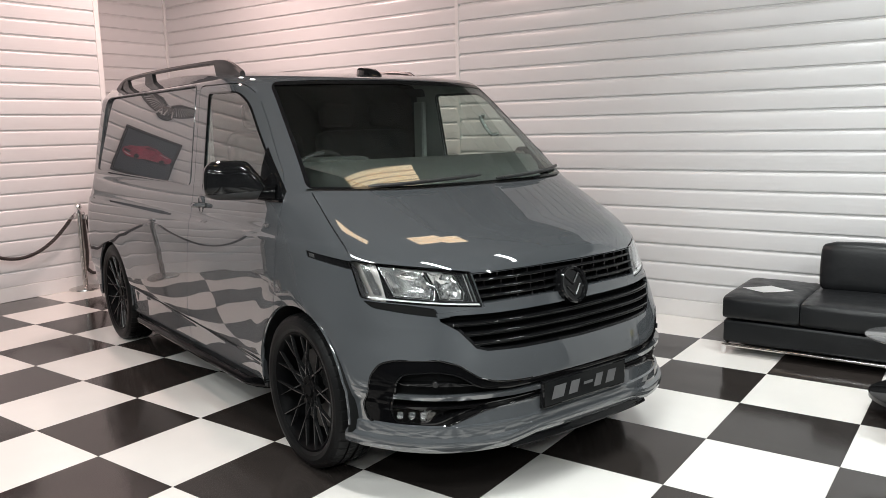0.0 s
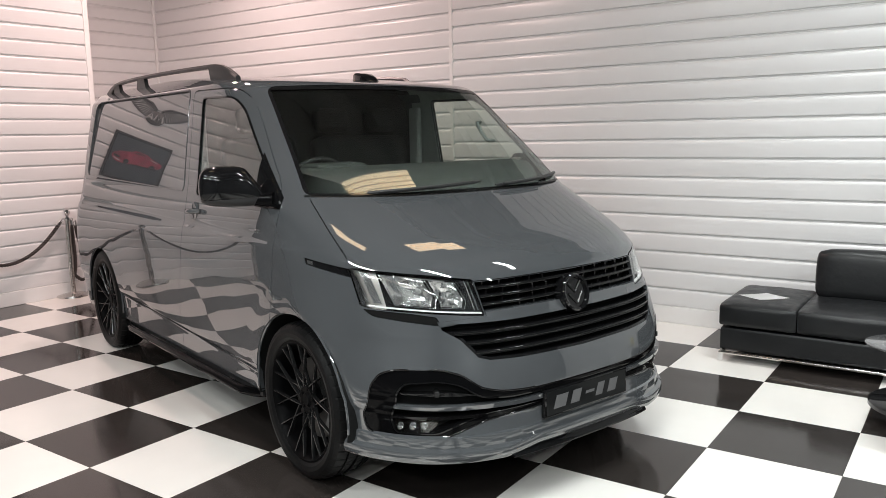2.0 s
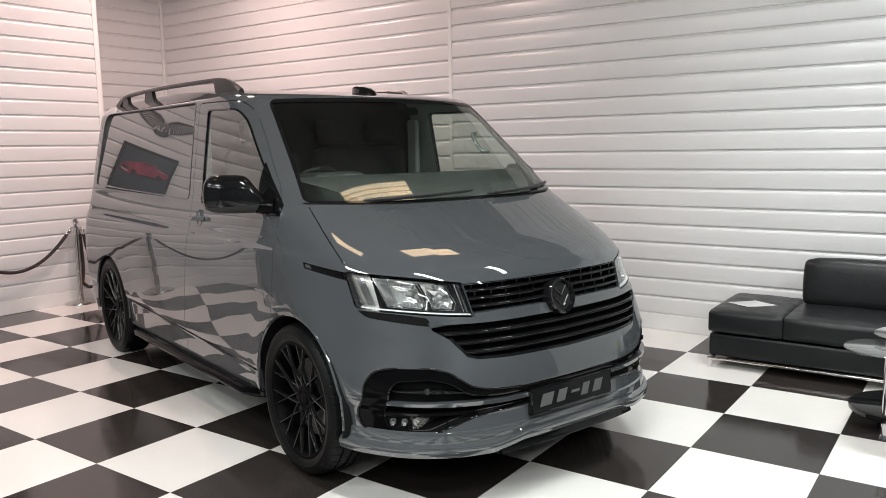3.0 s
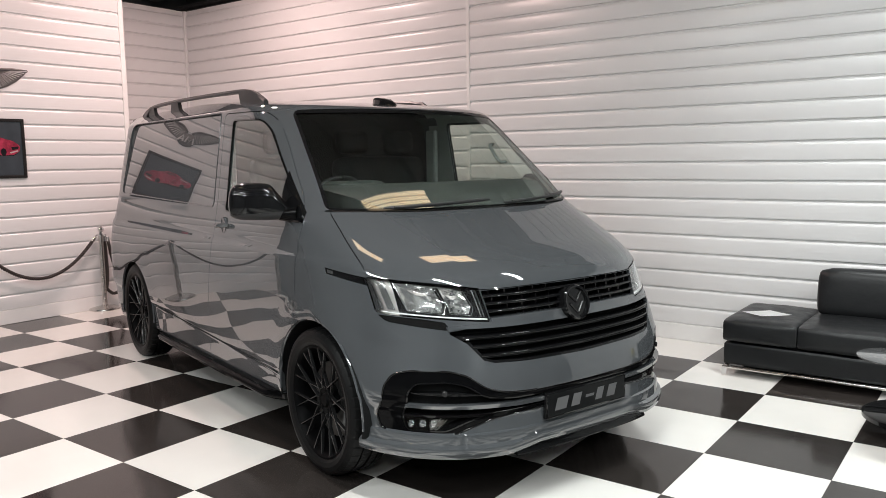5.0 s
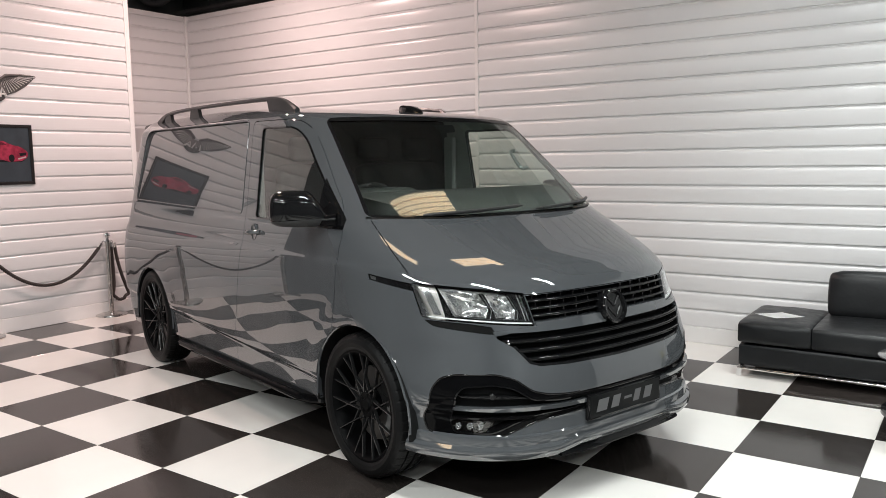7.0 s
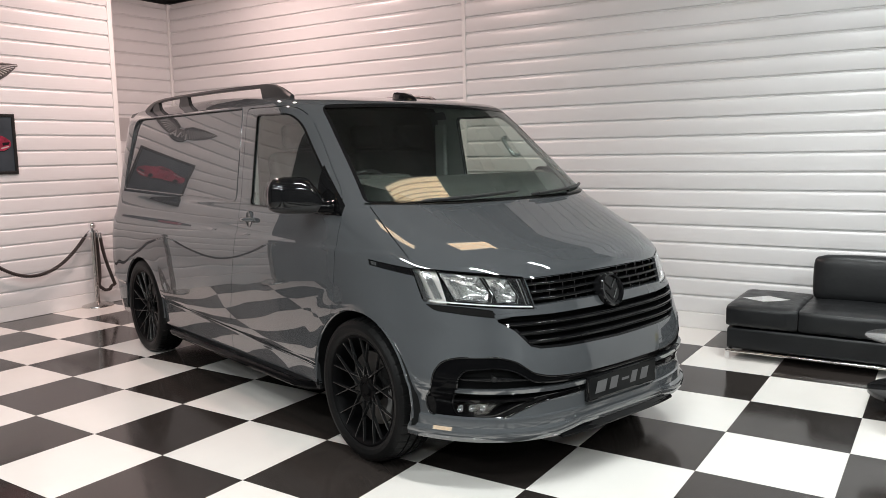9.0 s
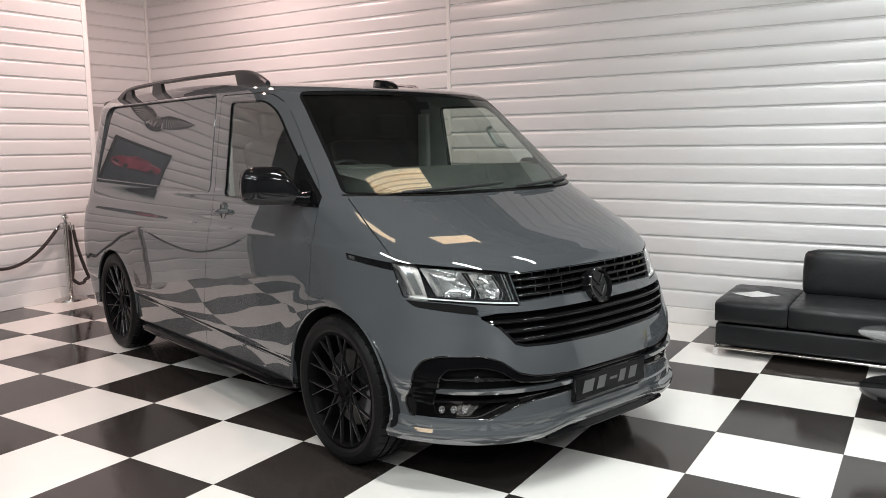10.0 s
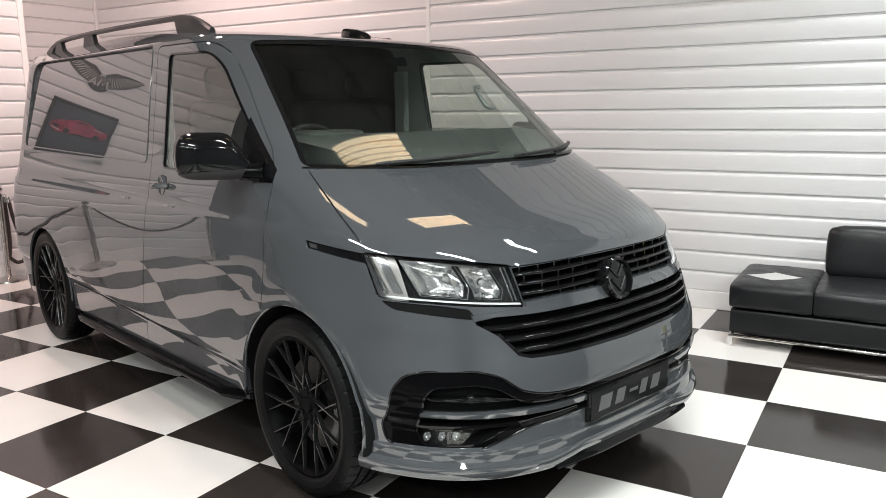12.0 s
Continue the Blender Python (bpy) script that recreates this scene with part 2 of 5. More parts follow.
def grown(pts, d):
    """A 2D outline grown outwards by d (shrunk where d is negative)."""
    k = len(pts)
    turn = sum(pts[i][0] * pts[(i + 1) % k][1] - pts[(i + 1) % k][0] * pts[i][1] for i in range(k))
    s = 1 if turn > 0 else -1
    out = []
    for i in range(k):
        p, a, b = Vector(pts[i]), Vector(pts[i - 1]), Vector(pts[(i + 1) % k])
        e, g = (p - a).normalized(), (b - p).normalized()
        n1, n2 = Vector((e.y, -e.x)) * s, Vector((g.y, -g.x)) * s
        m = n1 + n2
        if m.length < 1e-6:
            m = n1
        m.normalize()
        out.append(tuple(p + m * d / max(0.4, m.dot(n1))))
    return out


# ---- the setting ----
T = 0.6
WALL_Y, WALL_X, STEP_Y, BACK_X, WALL_TOP = 4.20, -3.56, 2.70, -4.55, 3.46
SEAM_X = -0.10
BASE = 0.1376


def board_mesh(length, pitch):
    """One cladding board along x, facing -y, its foot at z = 0."""
    bm = bmesh.new()
    prof = [(0.0, -0.001), (-0.0150, 0.0005), (-0.0160, 0.0020)]
    y, z = -0.0160, 0.0020
    for a, s in ((-3, 0.030), (-1, 0.030), (1, 0.026), (3, 0.022), (7, 0.008), (14, 0.006), (25, 0.005), (38, 0.005), (50, 0.005), (60, 0.005)):
        y, z = y + s * math.sin(radians(a)), z + s * math.cos(radians(a))
        prof.append((y, z))
    prof += [(-0.0030, 0.1430), (-0.0030, 0.1519)]
    rows = [[bm.verts.new((x, y, z * pitch / 0.152)) for y, z in prof] for x in (0, length)]
    for i in range(len(prof) - 1):
        bm.faces.new((rows[0][i], rows[0][i + 1], rows[1][i + 1], rows[1][i]))
    bm.faces.new(rows[0][::-1])
    bm.faces.new(rows[1])
    bmesh.ops.recalc_face_normals(bm, faces=bm.faces[:])
    me = bpy.data.meshes.new("board")
    bm.to_mesh(me)
    bm.free()
    me.materials.append(BOARD)
    return me


def structure(name, bm, material, label, category):
    return tagged(part(name, bm, material), label, category, kind="structure")


def plain_box(name, dims, material, label, category):
    return structure(name, box(bmesh.new(), *dims), material, label, category)


plain_box("floor", (-5, 9, -8, 4.6, -0.2, -0.006), SCREED, "bed under a glossy black and white chequered tile floor", "floor")
wall_north = plain_box("wall_north", (BACK_X - 0.2, 9, WALL_Y, WALL_Y + 0.15, 0, WALL_TOP), WHITE_TRIM, "white board-clad showroom wall with a vertical joint strip", "wall")
wall_west = plain_box("wall_west", (WALL_X - 0.15, WALL_X, -0.1, STEP_Y, 0, 3.62), WHITE_TRIM, "white board-clad wall with poster and winged emblem", "wall")
wall_recess = plain_box("wall_recess", (BACK_X - 0.15, BACK_X, STEP_Y - 0.1, WALL_Y, 0, WALL_TOP), WHITE_TRIM, "white board-clad wall set back in the corner", "wall")
plain_box("wall_return", (BACK_X, WALL_X - 0.15, STEP_Y - 0.12, STEP_Y - 0.02, 0, 3.6), WHITE_TRIM, "white return wall behind the corner step", "wall")
plain_box("wall_west_dark", (WALL_X - 0.25, WALL_X - 0.02, -8, -0.1, 0, 3.6), DARK_WALL, "dark grey wall beyond the white cladding", "wall")
# south and east walls are out of view, added to close the room for reflections
plain_box("wall_south", (-5, 9, -8.15, -8, 0, 5), DARK_WALL, "unseen dark grey wall closing the far end of the showroom", "wall")
plain_box("wall_east", (9, 9.15, -8, 4.6, 0, 5), DARK_WALL, "unseen grey wall closing the side of the showroom", "wall")
plain_box("wall_upper_north", (-6, 9, 5.2, 5.35, 0, 5), CEIL, "dark upper wall above the white cladding", "wall")
plain_box("wall_upper_west", (-6.1, -5.9, -8, 5.3, 0, 5), CEIL, "dark upper wall above the white cladding", "wall")
bm = box(bmesh.new(), -6, 9.1, -8.1, 5.3, 4.8, 4.95)
for k in range(10):
    box(bm, -6, 9, -7.5 + 1.35 * k, -7.44 + 1.35 * k, 4.62, 4.8)
structure("ceiling", bm, CEIL, "dark industrial roof with purlins", "ceiling")


def beam(x, name="roof_beam"):
    bm = box(bmesh.new(), x - 0.09, x + 0.09, -8, 5.2, 4.10, 4.13)
    box(bm, x - 0.012, x + 0.012, -8, 5.2, 4.13, 4.47)
    box(bm, x - 0.09, x + 0.09, -8, 5.2, 4.47, 4.50)
    return tagged(part(name, bm, BEAM), "dark painted steel roof beam", "beam", "roof beams")


for x in (-4.6, -1.0, 2.6, 6.2):
    beam(x)
for y, z, r in ((4.75, 3.95, 0.06), (4.95, 3.75, 0.035)):
    run = thing("ceiling_pipe", pose(0, y, z), "dark pipe run under the roof", "pipe", "roof pipes")
    part("pipe", tube(bmesh.new(), [(-5.8, 0, 0), (8.8, 0, 0)], r, 12), BEAM, run)
    for x in (-5, -2.5, 0, 2.5, 5, 7.5):
        part("pipe_hanger", tube(bmesh.new(), [(x, 0, r), (x, 0, 4.81 - z)], 0.006, 6), BEAM, run)

duct = thing("duct_ring", pose(-5.6, 4.5, 4.08, 0, 0, 40), "dark round duct ring hung under the roof", "duct")
part("ring", tube(bmesh.new(), [(0.27 * math.cos(a), 0, 0.27 * math.sin(a)) for a in [2 * math.pi * k / 32 for k in range(32)]], 0.045, 10, True), BEAM, duct)
part("strap", tube(bmesh.new(), [(0, 0, 0.27), (0, 0, 0.73)], 0.012, 6), BEAM, duct)

# skirting, joint strips and corner trims
structure("skirting_north", box(bmesh.new(), BACK_X + 0.02, 9, WALL_Y - 0.028, WALL_Y, 0, BASE, 0.004, 1), WHITE_TRIM, "white skirting board at the foot of the cladding", "skirting")
structure("skirting_west", box(bmesh.new(), WALL_X, WALL_X + 0.028, -0.1, STEP_Y, 0, BASE, 0.004, 1), WHITE_TRIM, "white skirting board at the foot of the cladding", "skirting")
structure("joint_strip", box(bmesh.new(), SEAM_X - 0.02, SEAM_X + 0.02, WALL_Y - 0.024, WALL_Y, BASE, WALL_TOP, 0.004, 1), WHITE_TRIM, "white vertical joint strip between boards", "trim")
structure("corner_trim", box(bmesh.new(), BACK_X, BACK_X + 0.045, WALL_Y - 0.045, WALL_Y, 0, WALL_TOP, 0.006, 1), WHITE_TRIM, "white inside corner trim", "trim")
structure("edge_trim", box(bmesh.new(), WALL_X - 0.1, WALL_X + 0.026, STEP_Y - 0.055, STEP_Y + 0.003, 0, 3.62, 0.005, 1), WHITE_TRIM, "white trim on the outer corner", "trim")


def clad(wall, m, lengths, top):
    """Boards on a wall, row by row; lengths: start and end along the wall, pitch, foot of the first board."""
    for a, b, pitch, first in lengths:
        me = board_mesh(b - a, pitch)
        k = 0
        while first + k * pitch + 0.14 < top:
            ob = new("board", me)
            ob.parent = wall
            ob.matrix_world = m @ Matrix.Translation((a, 0, first + k * pitch))
            k += 1


clad(wall_north, pose(0, WALL_Y - 0.002, 0), [(BACK_X + 0.045, SEAM_X - 0.02, 0.1505, 0.2555), (SEAM_X + 0.02, 4.5, 0.1494, 0.1406), (4.5, 8.9, 0.1494, 0.1406)], WALL_TOP + 0.02)
clad(wall_west, pose(WALL_X + 0.002, 0, 0, 0, 0, 90), [(-0.1, STEP_Y - 0.055, 0.1488, 0.140)], 3.6)
clad(wall_recess, pose(BACK_X + 0.002, 0, 0, 0, 0, 90), [(STEP_Y - 0.02, WALL_Y - 0.045, 0.1505, 0.2555)], WALL_TOP + 0.02)


# ---- ceiling lights ----
def batten(x, y, turn):
    ob = thing("ceiling_light", pose(x, y, TUBE_Z, 0, 0, turn), "white fluorescent batten assumed under the dark roof", "ceiling light", "fluorescent battens")
    part("housing", box(bmesh.new(), -0.77, 0.77, -0.075, 0.075, 0.03, 0.09, 0.008, 1), WHITE_TRIM, ob)
    for s in (-0.045, 0.045):
        part("light_tube", tube(bmesh.new(), [(-0.75, s, 0.005), (0.75, s, 0.005)], 0.013, 10), TUBE_GLOW, ob)
    for s in (-0.6, 0.6):
        part("hanger", tube(bmesh.new(), [(s, 0, 0.09), (s, 0, 0.77)], 0.004, 6), BEAM, ob)
    return ob


for tx, ty, turn, power, colour in TUBES:
    batten(tx, ty, turn)


def spot(x, y):
    ob = thing("spotlight", pose(x, y, 3.9), "assumed round warm spotlight hanging from the roof", "spotlight", "warm spotlights")
    part("can", lathe(bmesh.new(), [(0.0, 0.22), (0.06, 0.22), (0.085, 0.16), (0.09, 0.02), (0.084, 0.02), (0.08, 0.10), (0, 0.10)], 24), BEAM, ob)
    part("bulb", lathe(bmesh.new(), [(0, 0.03), (0.05, 0.04), (0.07, 0.08), (0, 0.099)], 20), SPOT_GLOW, ob)
    part("hanger", tube(bmesh.new(), [(0, 0, 0.22), (0, 0, 0.92)], 0.006, 6), BEAM, ob)


for sx, sy, power, colour in SPOTS:
    spot(sx, sy)


def light_panel(m, hx, hy, slats):
    """A hung tray with glowing slats along its y; hx, hy: half its width and length."""
    panel = thing("light_panel", m, "warm slatted light panel hung over the van", "ceiling light", "warm light panels")
    part("tray", box(bmesh.new(), -hx, hx, -hy, hy, 0.02, 0.08, 0.01, 1), PANEL_TRAY, panel, "pale, faintly glowing tray behind the slats")
    pitch = (2 * hx - 0.01) / slats
    for k in range(slats):
        x = -hx + 0.010 + pitch * k
        part("diffuser", box(bmesh.new(), x, x + pitch - 0.016, -hy + 0.02, hy - 0.02, 0.0, 0.0195, 0.008, 2), PANEL_GLOW, panel)
    for t in (-0.62, 0.62):
        part("hanger", tube(bmesh.new(), [(0, t * hy, 0.08), (0, t * hy, 1.36)], 0.005, 6), BEAM, panel)


light_panel(pose(1.83, 1.86, 3.46, 0, 0, -7.6), 0.155, 0.66, 5)
light_panel(pose(0.91, -0.06, 3.46, 0, 0, -7.6), 0.27, 0.165, 5)

# ---- the van ----
# The body is a stack of plan outlines, given by profiles over the height: the nose, the start of the nose's curve, the half width, the tail.
NOSE = [
    (0.245, 0.872), (0.32, 0.87), (0.4, 0.87), (0.425, 0.874), (0.455, 0.881), (0.5, 0.885), (0.55, 0.878), (0.6, 0.868), (0.635, 0.859),
    (0.66, 0.85), (0.7, 0.839), (0.75, 0.825), (0.83, 0.795), (0.9, 0.774), (0.96, 0.752), (1, 0.718), (1.03, 0.6755), (1.055, 0.6365),
    (1.072, 0.6065), (1.085, 0.5815), (1.10, 0.5510), (1.14, 0.4615), (1.2, 0.3262), (1.245, 0.2248), (1.262, 0.187), (1.285, 0.159), (1.4, 0.01), (1.6, -0.255), (1.78, -0.498),
    (1.815, -0.553), (1.84, -0.615), (1.86, -0.74), (1.885, -0.94), (1.905, -1.15), (1.925, -1.45), (1.94, -1.8), (1.95, -2.1), (1.956, -2.35),
    (1.958, -2.5)]
CURVE = [
    (0.245, 0.17), (0.32, 0.17), (0.4, 0.17), (0.425, 0.172), (0.455, 0.175), (0.5, 0.172), (0.55, 0.158), (0.6, 0.135), (0.635, 0.115),
    (0.66, 0.1), (0.7, 0.07), (0.75, 0.03), (0.83, -0.05), (0.9, -0.11), (0.96, -0.16), (1, -0.17), (1.03, -0.18), (1.055, -0.19),
    (1.072, -0.2), (1.14, -0.25), (1.2, -0.31), (1.245, -0.355), (1.262, -0.37), (1.285, -0.39), (1.4, -0.5), (1.6, -0.72), (1.78, -0.92),
    (1.815, -0.97), (1.84, -1.02), (1.86, -1.12), (1.885, -1.35), (1.905, -1.65), (1.925, -2.1), (1.94, -2.4), (1.95, -2.6), (1.956, -2.7),
    (1.958, -2.75)]
WIDTH = [
    (0.245, 0.918), (0.32, 0.926), (0.4, 0.931), (0.425, 0.932), (0.455, 0.9455), (0.5, 0.9505), (0.55, 0.9515), (0.6, 0.952), (0.635, 0.9525),
    (0.66, 0.953), (0.7, 0.9535), (0.75, 0.954), (0.83, 0.954), (0.9, 0.953), (0.96, 0.952), (1, 0.951), (1.03, 0.95), (1.055, 0.949),
    (1.072, 0.941), (1.14, 0.935), (1.2, 0.928), (1.245, 0.922), (1.262, 0.92), (1.285, 0.914), (1.4, 0.8965), (1.6, 0.8655), (1.78, 0.8375),
    (1.815, 0.8315), (1.84, 0.823), (1.86, 0.808), (1.885, 0.785), (1.905, 0.76), (1.925, 0.725), (1.94, 0.65), (1.95, 0.48), (1.956, 0.25),
    (1.958, 0.01)]
TAIL = [
    (0.245, -3.88), (0.32, -3.93), (0.4, -3.96), (0.425, -3.97), (0.455, -3.98), (0.66, -3.98), (0.7, -3.97), (0.75, -3.97), (0.83, -3.96),
    (0.9, -3.95), (0.96, -3.94), (1.03, -3.94), (1.055, -3.93), (1.072, -3.93), (1.14, -3.92), (1.285, -3.92), (1.4, -3.91), (1.6, -3.88),
    (1.78, -3.84), (1.815, -3.835), (1.84, -3.83), (1.86, -3.82), (1.885, -3.8), (1.905, -3.78), (1.925, -3.74), (1.94, -3.62), (1.95, -3.4),
    (1.956, -3.1), (1.958, -2.9)]
AXLES, HUB_Z = (0.0, -3.03), 0.350


def spread(x, z):
    """The lower body widens a little towards the tail."""
    t = max(0.0, min(1.0, (1.28 - z) / 0.40))
    return 0.0125 * max(0.0, -x - 0.2) * t * t * (3 - 2 * t)


def pchip(xs, ys, x):
    """Smooth interpolation that never overshoots."""
    h, d = np.diff(xs), np.diff(ys) / np.diff(xs)
    m = np.zeros(len(xs))
    m[0], m[-1] = d[0], d[-1]
    for i in range(1, len(xs) - 1):
        if d[i - 1] * d[i] > 0:
            a, b = 2 * h[i] + h[i - 1], h[i] + 2 * h[i - 1]
            m[i] = (a + b) / (a / d[i - 1] + b / d[i])
    i = np.clip(np.searchsorted(xs, x) - 1, 0, len(xs) - 2)
    t = (x - xs[i]) / h[i]
    return (1 + 2 * t) * (1 - t) ** 2 * ys[i] + t * (1 - t) ** 2 * h[i] * m[i] + t * t * (3 - 2 * t) * ys[i + 1] + t * t * (t - 1) * h[i] * m[i + 1]


PROFILES = [np.array(p) for p in (NOSE, CURVE, WIDTH, TAIL)]


def level(i, z):
    return pchip(PROFILES[i][:, 0], PROFILES[i][:, 1], z)


HEIGHTS = np.array(sorted(set([round(float(v), 4) for v in np.concatenate([np.linspace(0.245, 0.40, 7), np.linspace(0.40, 0.48, 13), np.linspace(0.48, 0.94, 24), np.linspace(0.745, 0.835, 19), np.linspace(0.94, 1.30, 37), np.linspace(1.30, 1.80, 26), np.linspace(1.80, 1.885, 16), np.linspace(1.885, 1.958, 18)])])))
REAR_U = np.array([0, 0.25, 0.5, 0.65, 0.77, 0.85, 0.9, 0.935, 0.96, 0.978, 0.99, 0.997])
N_SIDE, N_NOSE = 84, 128


SPREAD = [0.01 * k for k in range(-10, 11)]
SPREAD_SUM = sum(math.exp(-(d / 0.05) ** 2) for d in SPREAD)


def smooth_step(t):
    t = max(0.0, min(1.0, t))
    return t * t * (3 - 2 * t)


def body_grid():
    """Right half of the skin: rows of points by height, from the tail's middle round the side to the nose's middle."""
    rows = []
    for z in HEIGHTS:
        xc, x0, w, xr = [level(i, z) for i in range(4)]
        if 0.3 < z < 1.75:
            x0 = sum(level(1, z + d) * math.exp(-(d / 0.05) ** 2) for d in SPREAD) / SPREAD_SUM
        k = 0.35 if z < 1.86 else 0.35 * (0.3 + 0.7 * (x0 - xr) / 2.7)
        pts = [(xr + k - k * math.sqrt(1 - u ** 8), w * u) for u in REAR_U]
        pts += [(x, w) for x in np.linspace(xr + k, x0, N_SIDE)[:-1]]
        # the side's creases die out round the nose
        soft_w = sum(level(2, min(max(z + d, 0.245), 1.958)) * math.exp(-(d / 0.05) ** 2) for d in SPREAD) / SPREAD_SUM if z < 1.78 else w
        for j in range(N_NOSE + 1):
            a = (math.pi / 2) * (1 - j / N_NOSE) ** 1.25
            t = max(0.0, min(1.0, (a - 0.85) / 0.70))
            t = t * t * (3 - 2 * t)
            pts.append((x0 + (xc - x0) * math.cos(a), (w * t + soft_w * (1 - t)) * math.sin(a) ** (2 / 3.5)))
        row = []
        for x, y in pts:
            for hub, flare, reach in zip(AXLES, (0.0045, 0.003), (0.14, 0.17)):
                if y > 0.6:
                    y += flare * smooth_step((0.43 + reach - math.hypot(x - hub, z - HUB_Z)) / reach)
            y += spread(x, z) * min(1.0, y / 0.6)
            # a ridge along each half of the bonnet
            lift = 0.0
            if 0.98 < z < 1.27 and x > -0.15:
                inside = 0.60 - 0.15 * x - y
                fade = smooth_step((x - 0.15) / 0.40) * smooth_step((z - 0.985) / 0.03)
                lift += 0.0021 * math.exp(-abs(inside) / 0.05) * fade
            # the bumper's top edge stands a little proud under the headlights
            if x > 0.25 and y > 0.5 and 0.58 < z < 0.86:
                brow = 0.757 + 0.05 * (y - 0.635) + 0.055 * smooth_step((y - 0.80) / 0.06)
                ledge = 0.0005 * smooth_step((brow - z) / 0.014) * smooth_step((z - brow + 0.15) / 0.13) * smooth_step((0.875 - y) / 0.03)
                x += ledge
                y += 0.5 * ledge
            # the lower crease falls towards the nose
            fall = max(0.0, min(1.0, (z - 0.30) / 0.10)) * max(0.0, min(1.0, (0.62 - z) / 0.12)) if x < 0.2 else 0.0
            row.append((x, -y, z + lift + fall * 0.030 * (-1.5 - x)))
        rows.append(row)
    return np.array(rows)


GRID = body_grid()
du, dv = np.gradient(GRID, axis=1), np.gradient(GRID, axis=0)
GRID_N = np.cross(du, dv)
GRID_N /= np.maximum(np.linalg.norm(GRID_N, axis=2, keepdims=True), 1e-9)
GRID_N[:, -1, 1] = 0
GRID_N[:, 0, 1] = 0
GRID_N[-3:] = (0, 0, 1)
mid = GRID_N[len(HEIGHTS) // 2, 60]
if mid[1] > 0:
    GRID_N *= -1
    GRID_N[-3:] = (0, 0, 1)
GRID_N /= np.maximum(np.linalg.norm(GRID_N, axis=2, keepdims=True), 1e-9)
NR, NC = GRID.shape[:2]
SKIN_V = [Vector(p) for p in GRID.reshape(-1, 3)]
SKIN_N = [Vector(p) for p in GRID_N.reshape(-1, 3)]
SKIN_F = [(i * NC + j, i * NC + j + 1, (i + 1) * NC + j + 1, (i + 1) * NC + j) for i in range(NR - 1) for j in range(NC - 1)]
SKIN = BVHTree.FromPolygons(SKIN_V, SKIN_F)


def shell(near, far, x_min=-9.0, z_min=-9.0, z_max=9.0):
    """A closed sheet between two depths under the skin, right half."""
    rows = [i for i in range(NR) if z_min - 0.02 <= HEIGHTS[i] <= z_max + 0.02]
    cols = [j for j in range(NC) if GRID[rows, j, 0].max() >= x_min]
    g, n = GRID[np.ix_(rows, cols)], GRID_N[np.ix_(rows, cols)]
    a, b = g - near * n, g - far * n
    for s in (a, b):
        if cols[-1] == NC - 1:
            s[:, -1, 1] = 0.0
        if cols[0] == 0:
            s[:, 0, 1] = 0.0
    r, c = len(rows), len(cols)
    verts = np.concatenate([a.reshape(-1, 3), b.reshape(-1, 3)])
    m = r * c
    faces = []
    for i in range(r - 1):
        for j in range(c - 1):
            q = (i * c + j, i * c + j + 1, (i + 1) * c + j + 1, (i + 1) * c + j)
            faces.append(q)
            faces.append(tuple(m + k for k in q[::-1]))
    rim = [i * c for i in range(r)] + [(r - 1) * c + j for j in range(1, c)] + [i * c + c - 1 for i in range(r - 2, -1, -1)] + [j for j in range(c - 2, 0, -1)]
    for k, p in enumerate(rim):
        q = rim[(k + 1) % len(rim)]
        faces.append((p, q, m + q, m + p))
    me = bpy.data.meshes.new("shell")
    me.from_pydata(verts.tolist(), [], faces)
    bm = bmesh.new()
    bm.from_mesh(me)
    bmesh.ops.recalc_face_normals(bm, faces=bm.faces[:])
    bm.to_mesh(me)
    bm.free()
    return me


def prism(pts, axis, lo, hi):
    """An outline pushed through the body: 'y' takes (x, z), 'x' takes (width from the middle, z), 'z' takes (x, width)."""
    put = {"y": lambda p, d: (p[0], -d, p[1]), "x": lambda p, d: (d, -p[0], p[1]), "z": lambda p, d: (p[0], -p[1], d)}[axis]
    bm = bmesh.new()
    a = [bm.verts.new(put(p, lo)) for p in pts]
    b = [bm.verts.new(put(p, hi)) for p in pts]
    k = len(pts)
    bm.faces.new(a)
    bm.faces.new(b[::-1])
    for i in range(k):
        bm.faces.new((a[i], b[i], b[(i + 1) % k], a[(i + 1) % k]))
    bmesh.ops.recalc_face_normals(bm, faces=bm.faces[:])
    me = bpy.data.meshes.new("prism")
    bm.to_mesh(me)
    bm.free()
    return me


def carve(me, steps):
    """Booleans in turn: steps of ('DIFFERENCE' or 'INTERSECT', mesh)."""
    for op, tool in steps:
        for solver in ("MANIFOLD", "EXACT"):
            ob, t = new("carved", me), new("tool", tool)
            mod = ob.modifiers.new("cut", "BOOLEAN")
            mod.operation, mod.object, mod.solver = op, t, solver
            res = bpy.data.meshes.new_from_object(ob.evaluated_get(bpy.context.evaluated_depsgraph_get()))
            for o in (ob, t):
                bpy.data.objects.remove(o)
            if len(res.polygons):
                break
        me = res
    return me


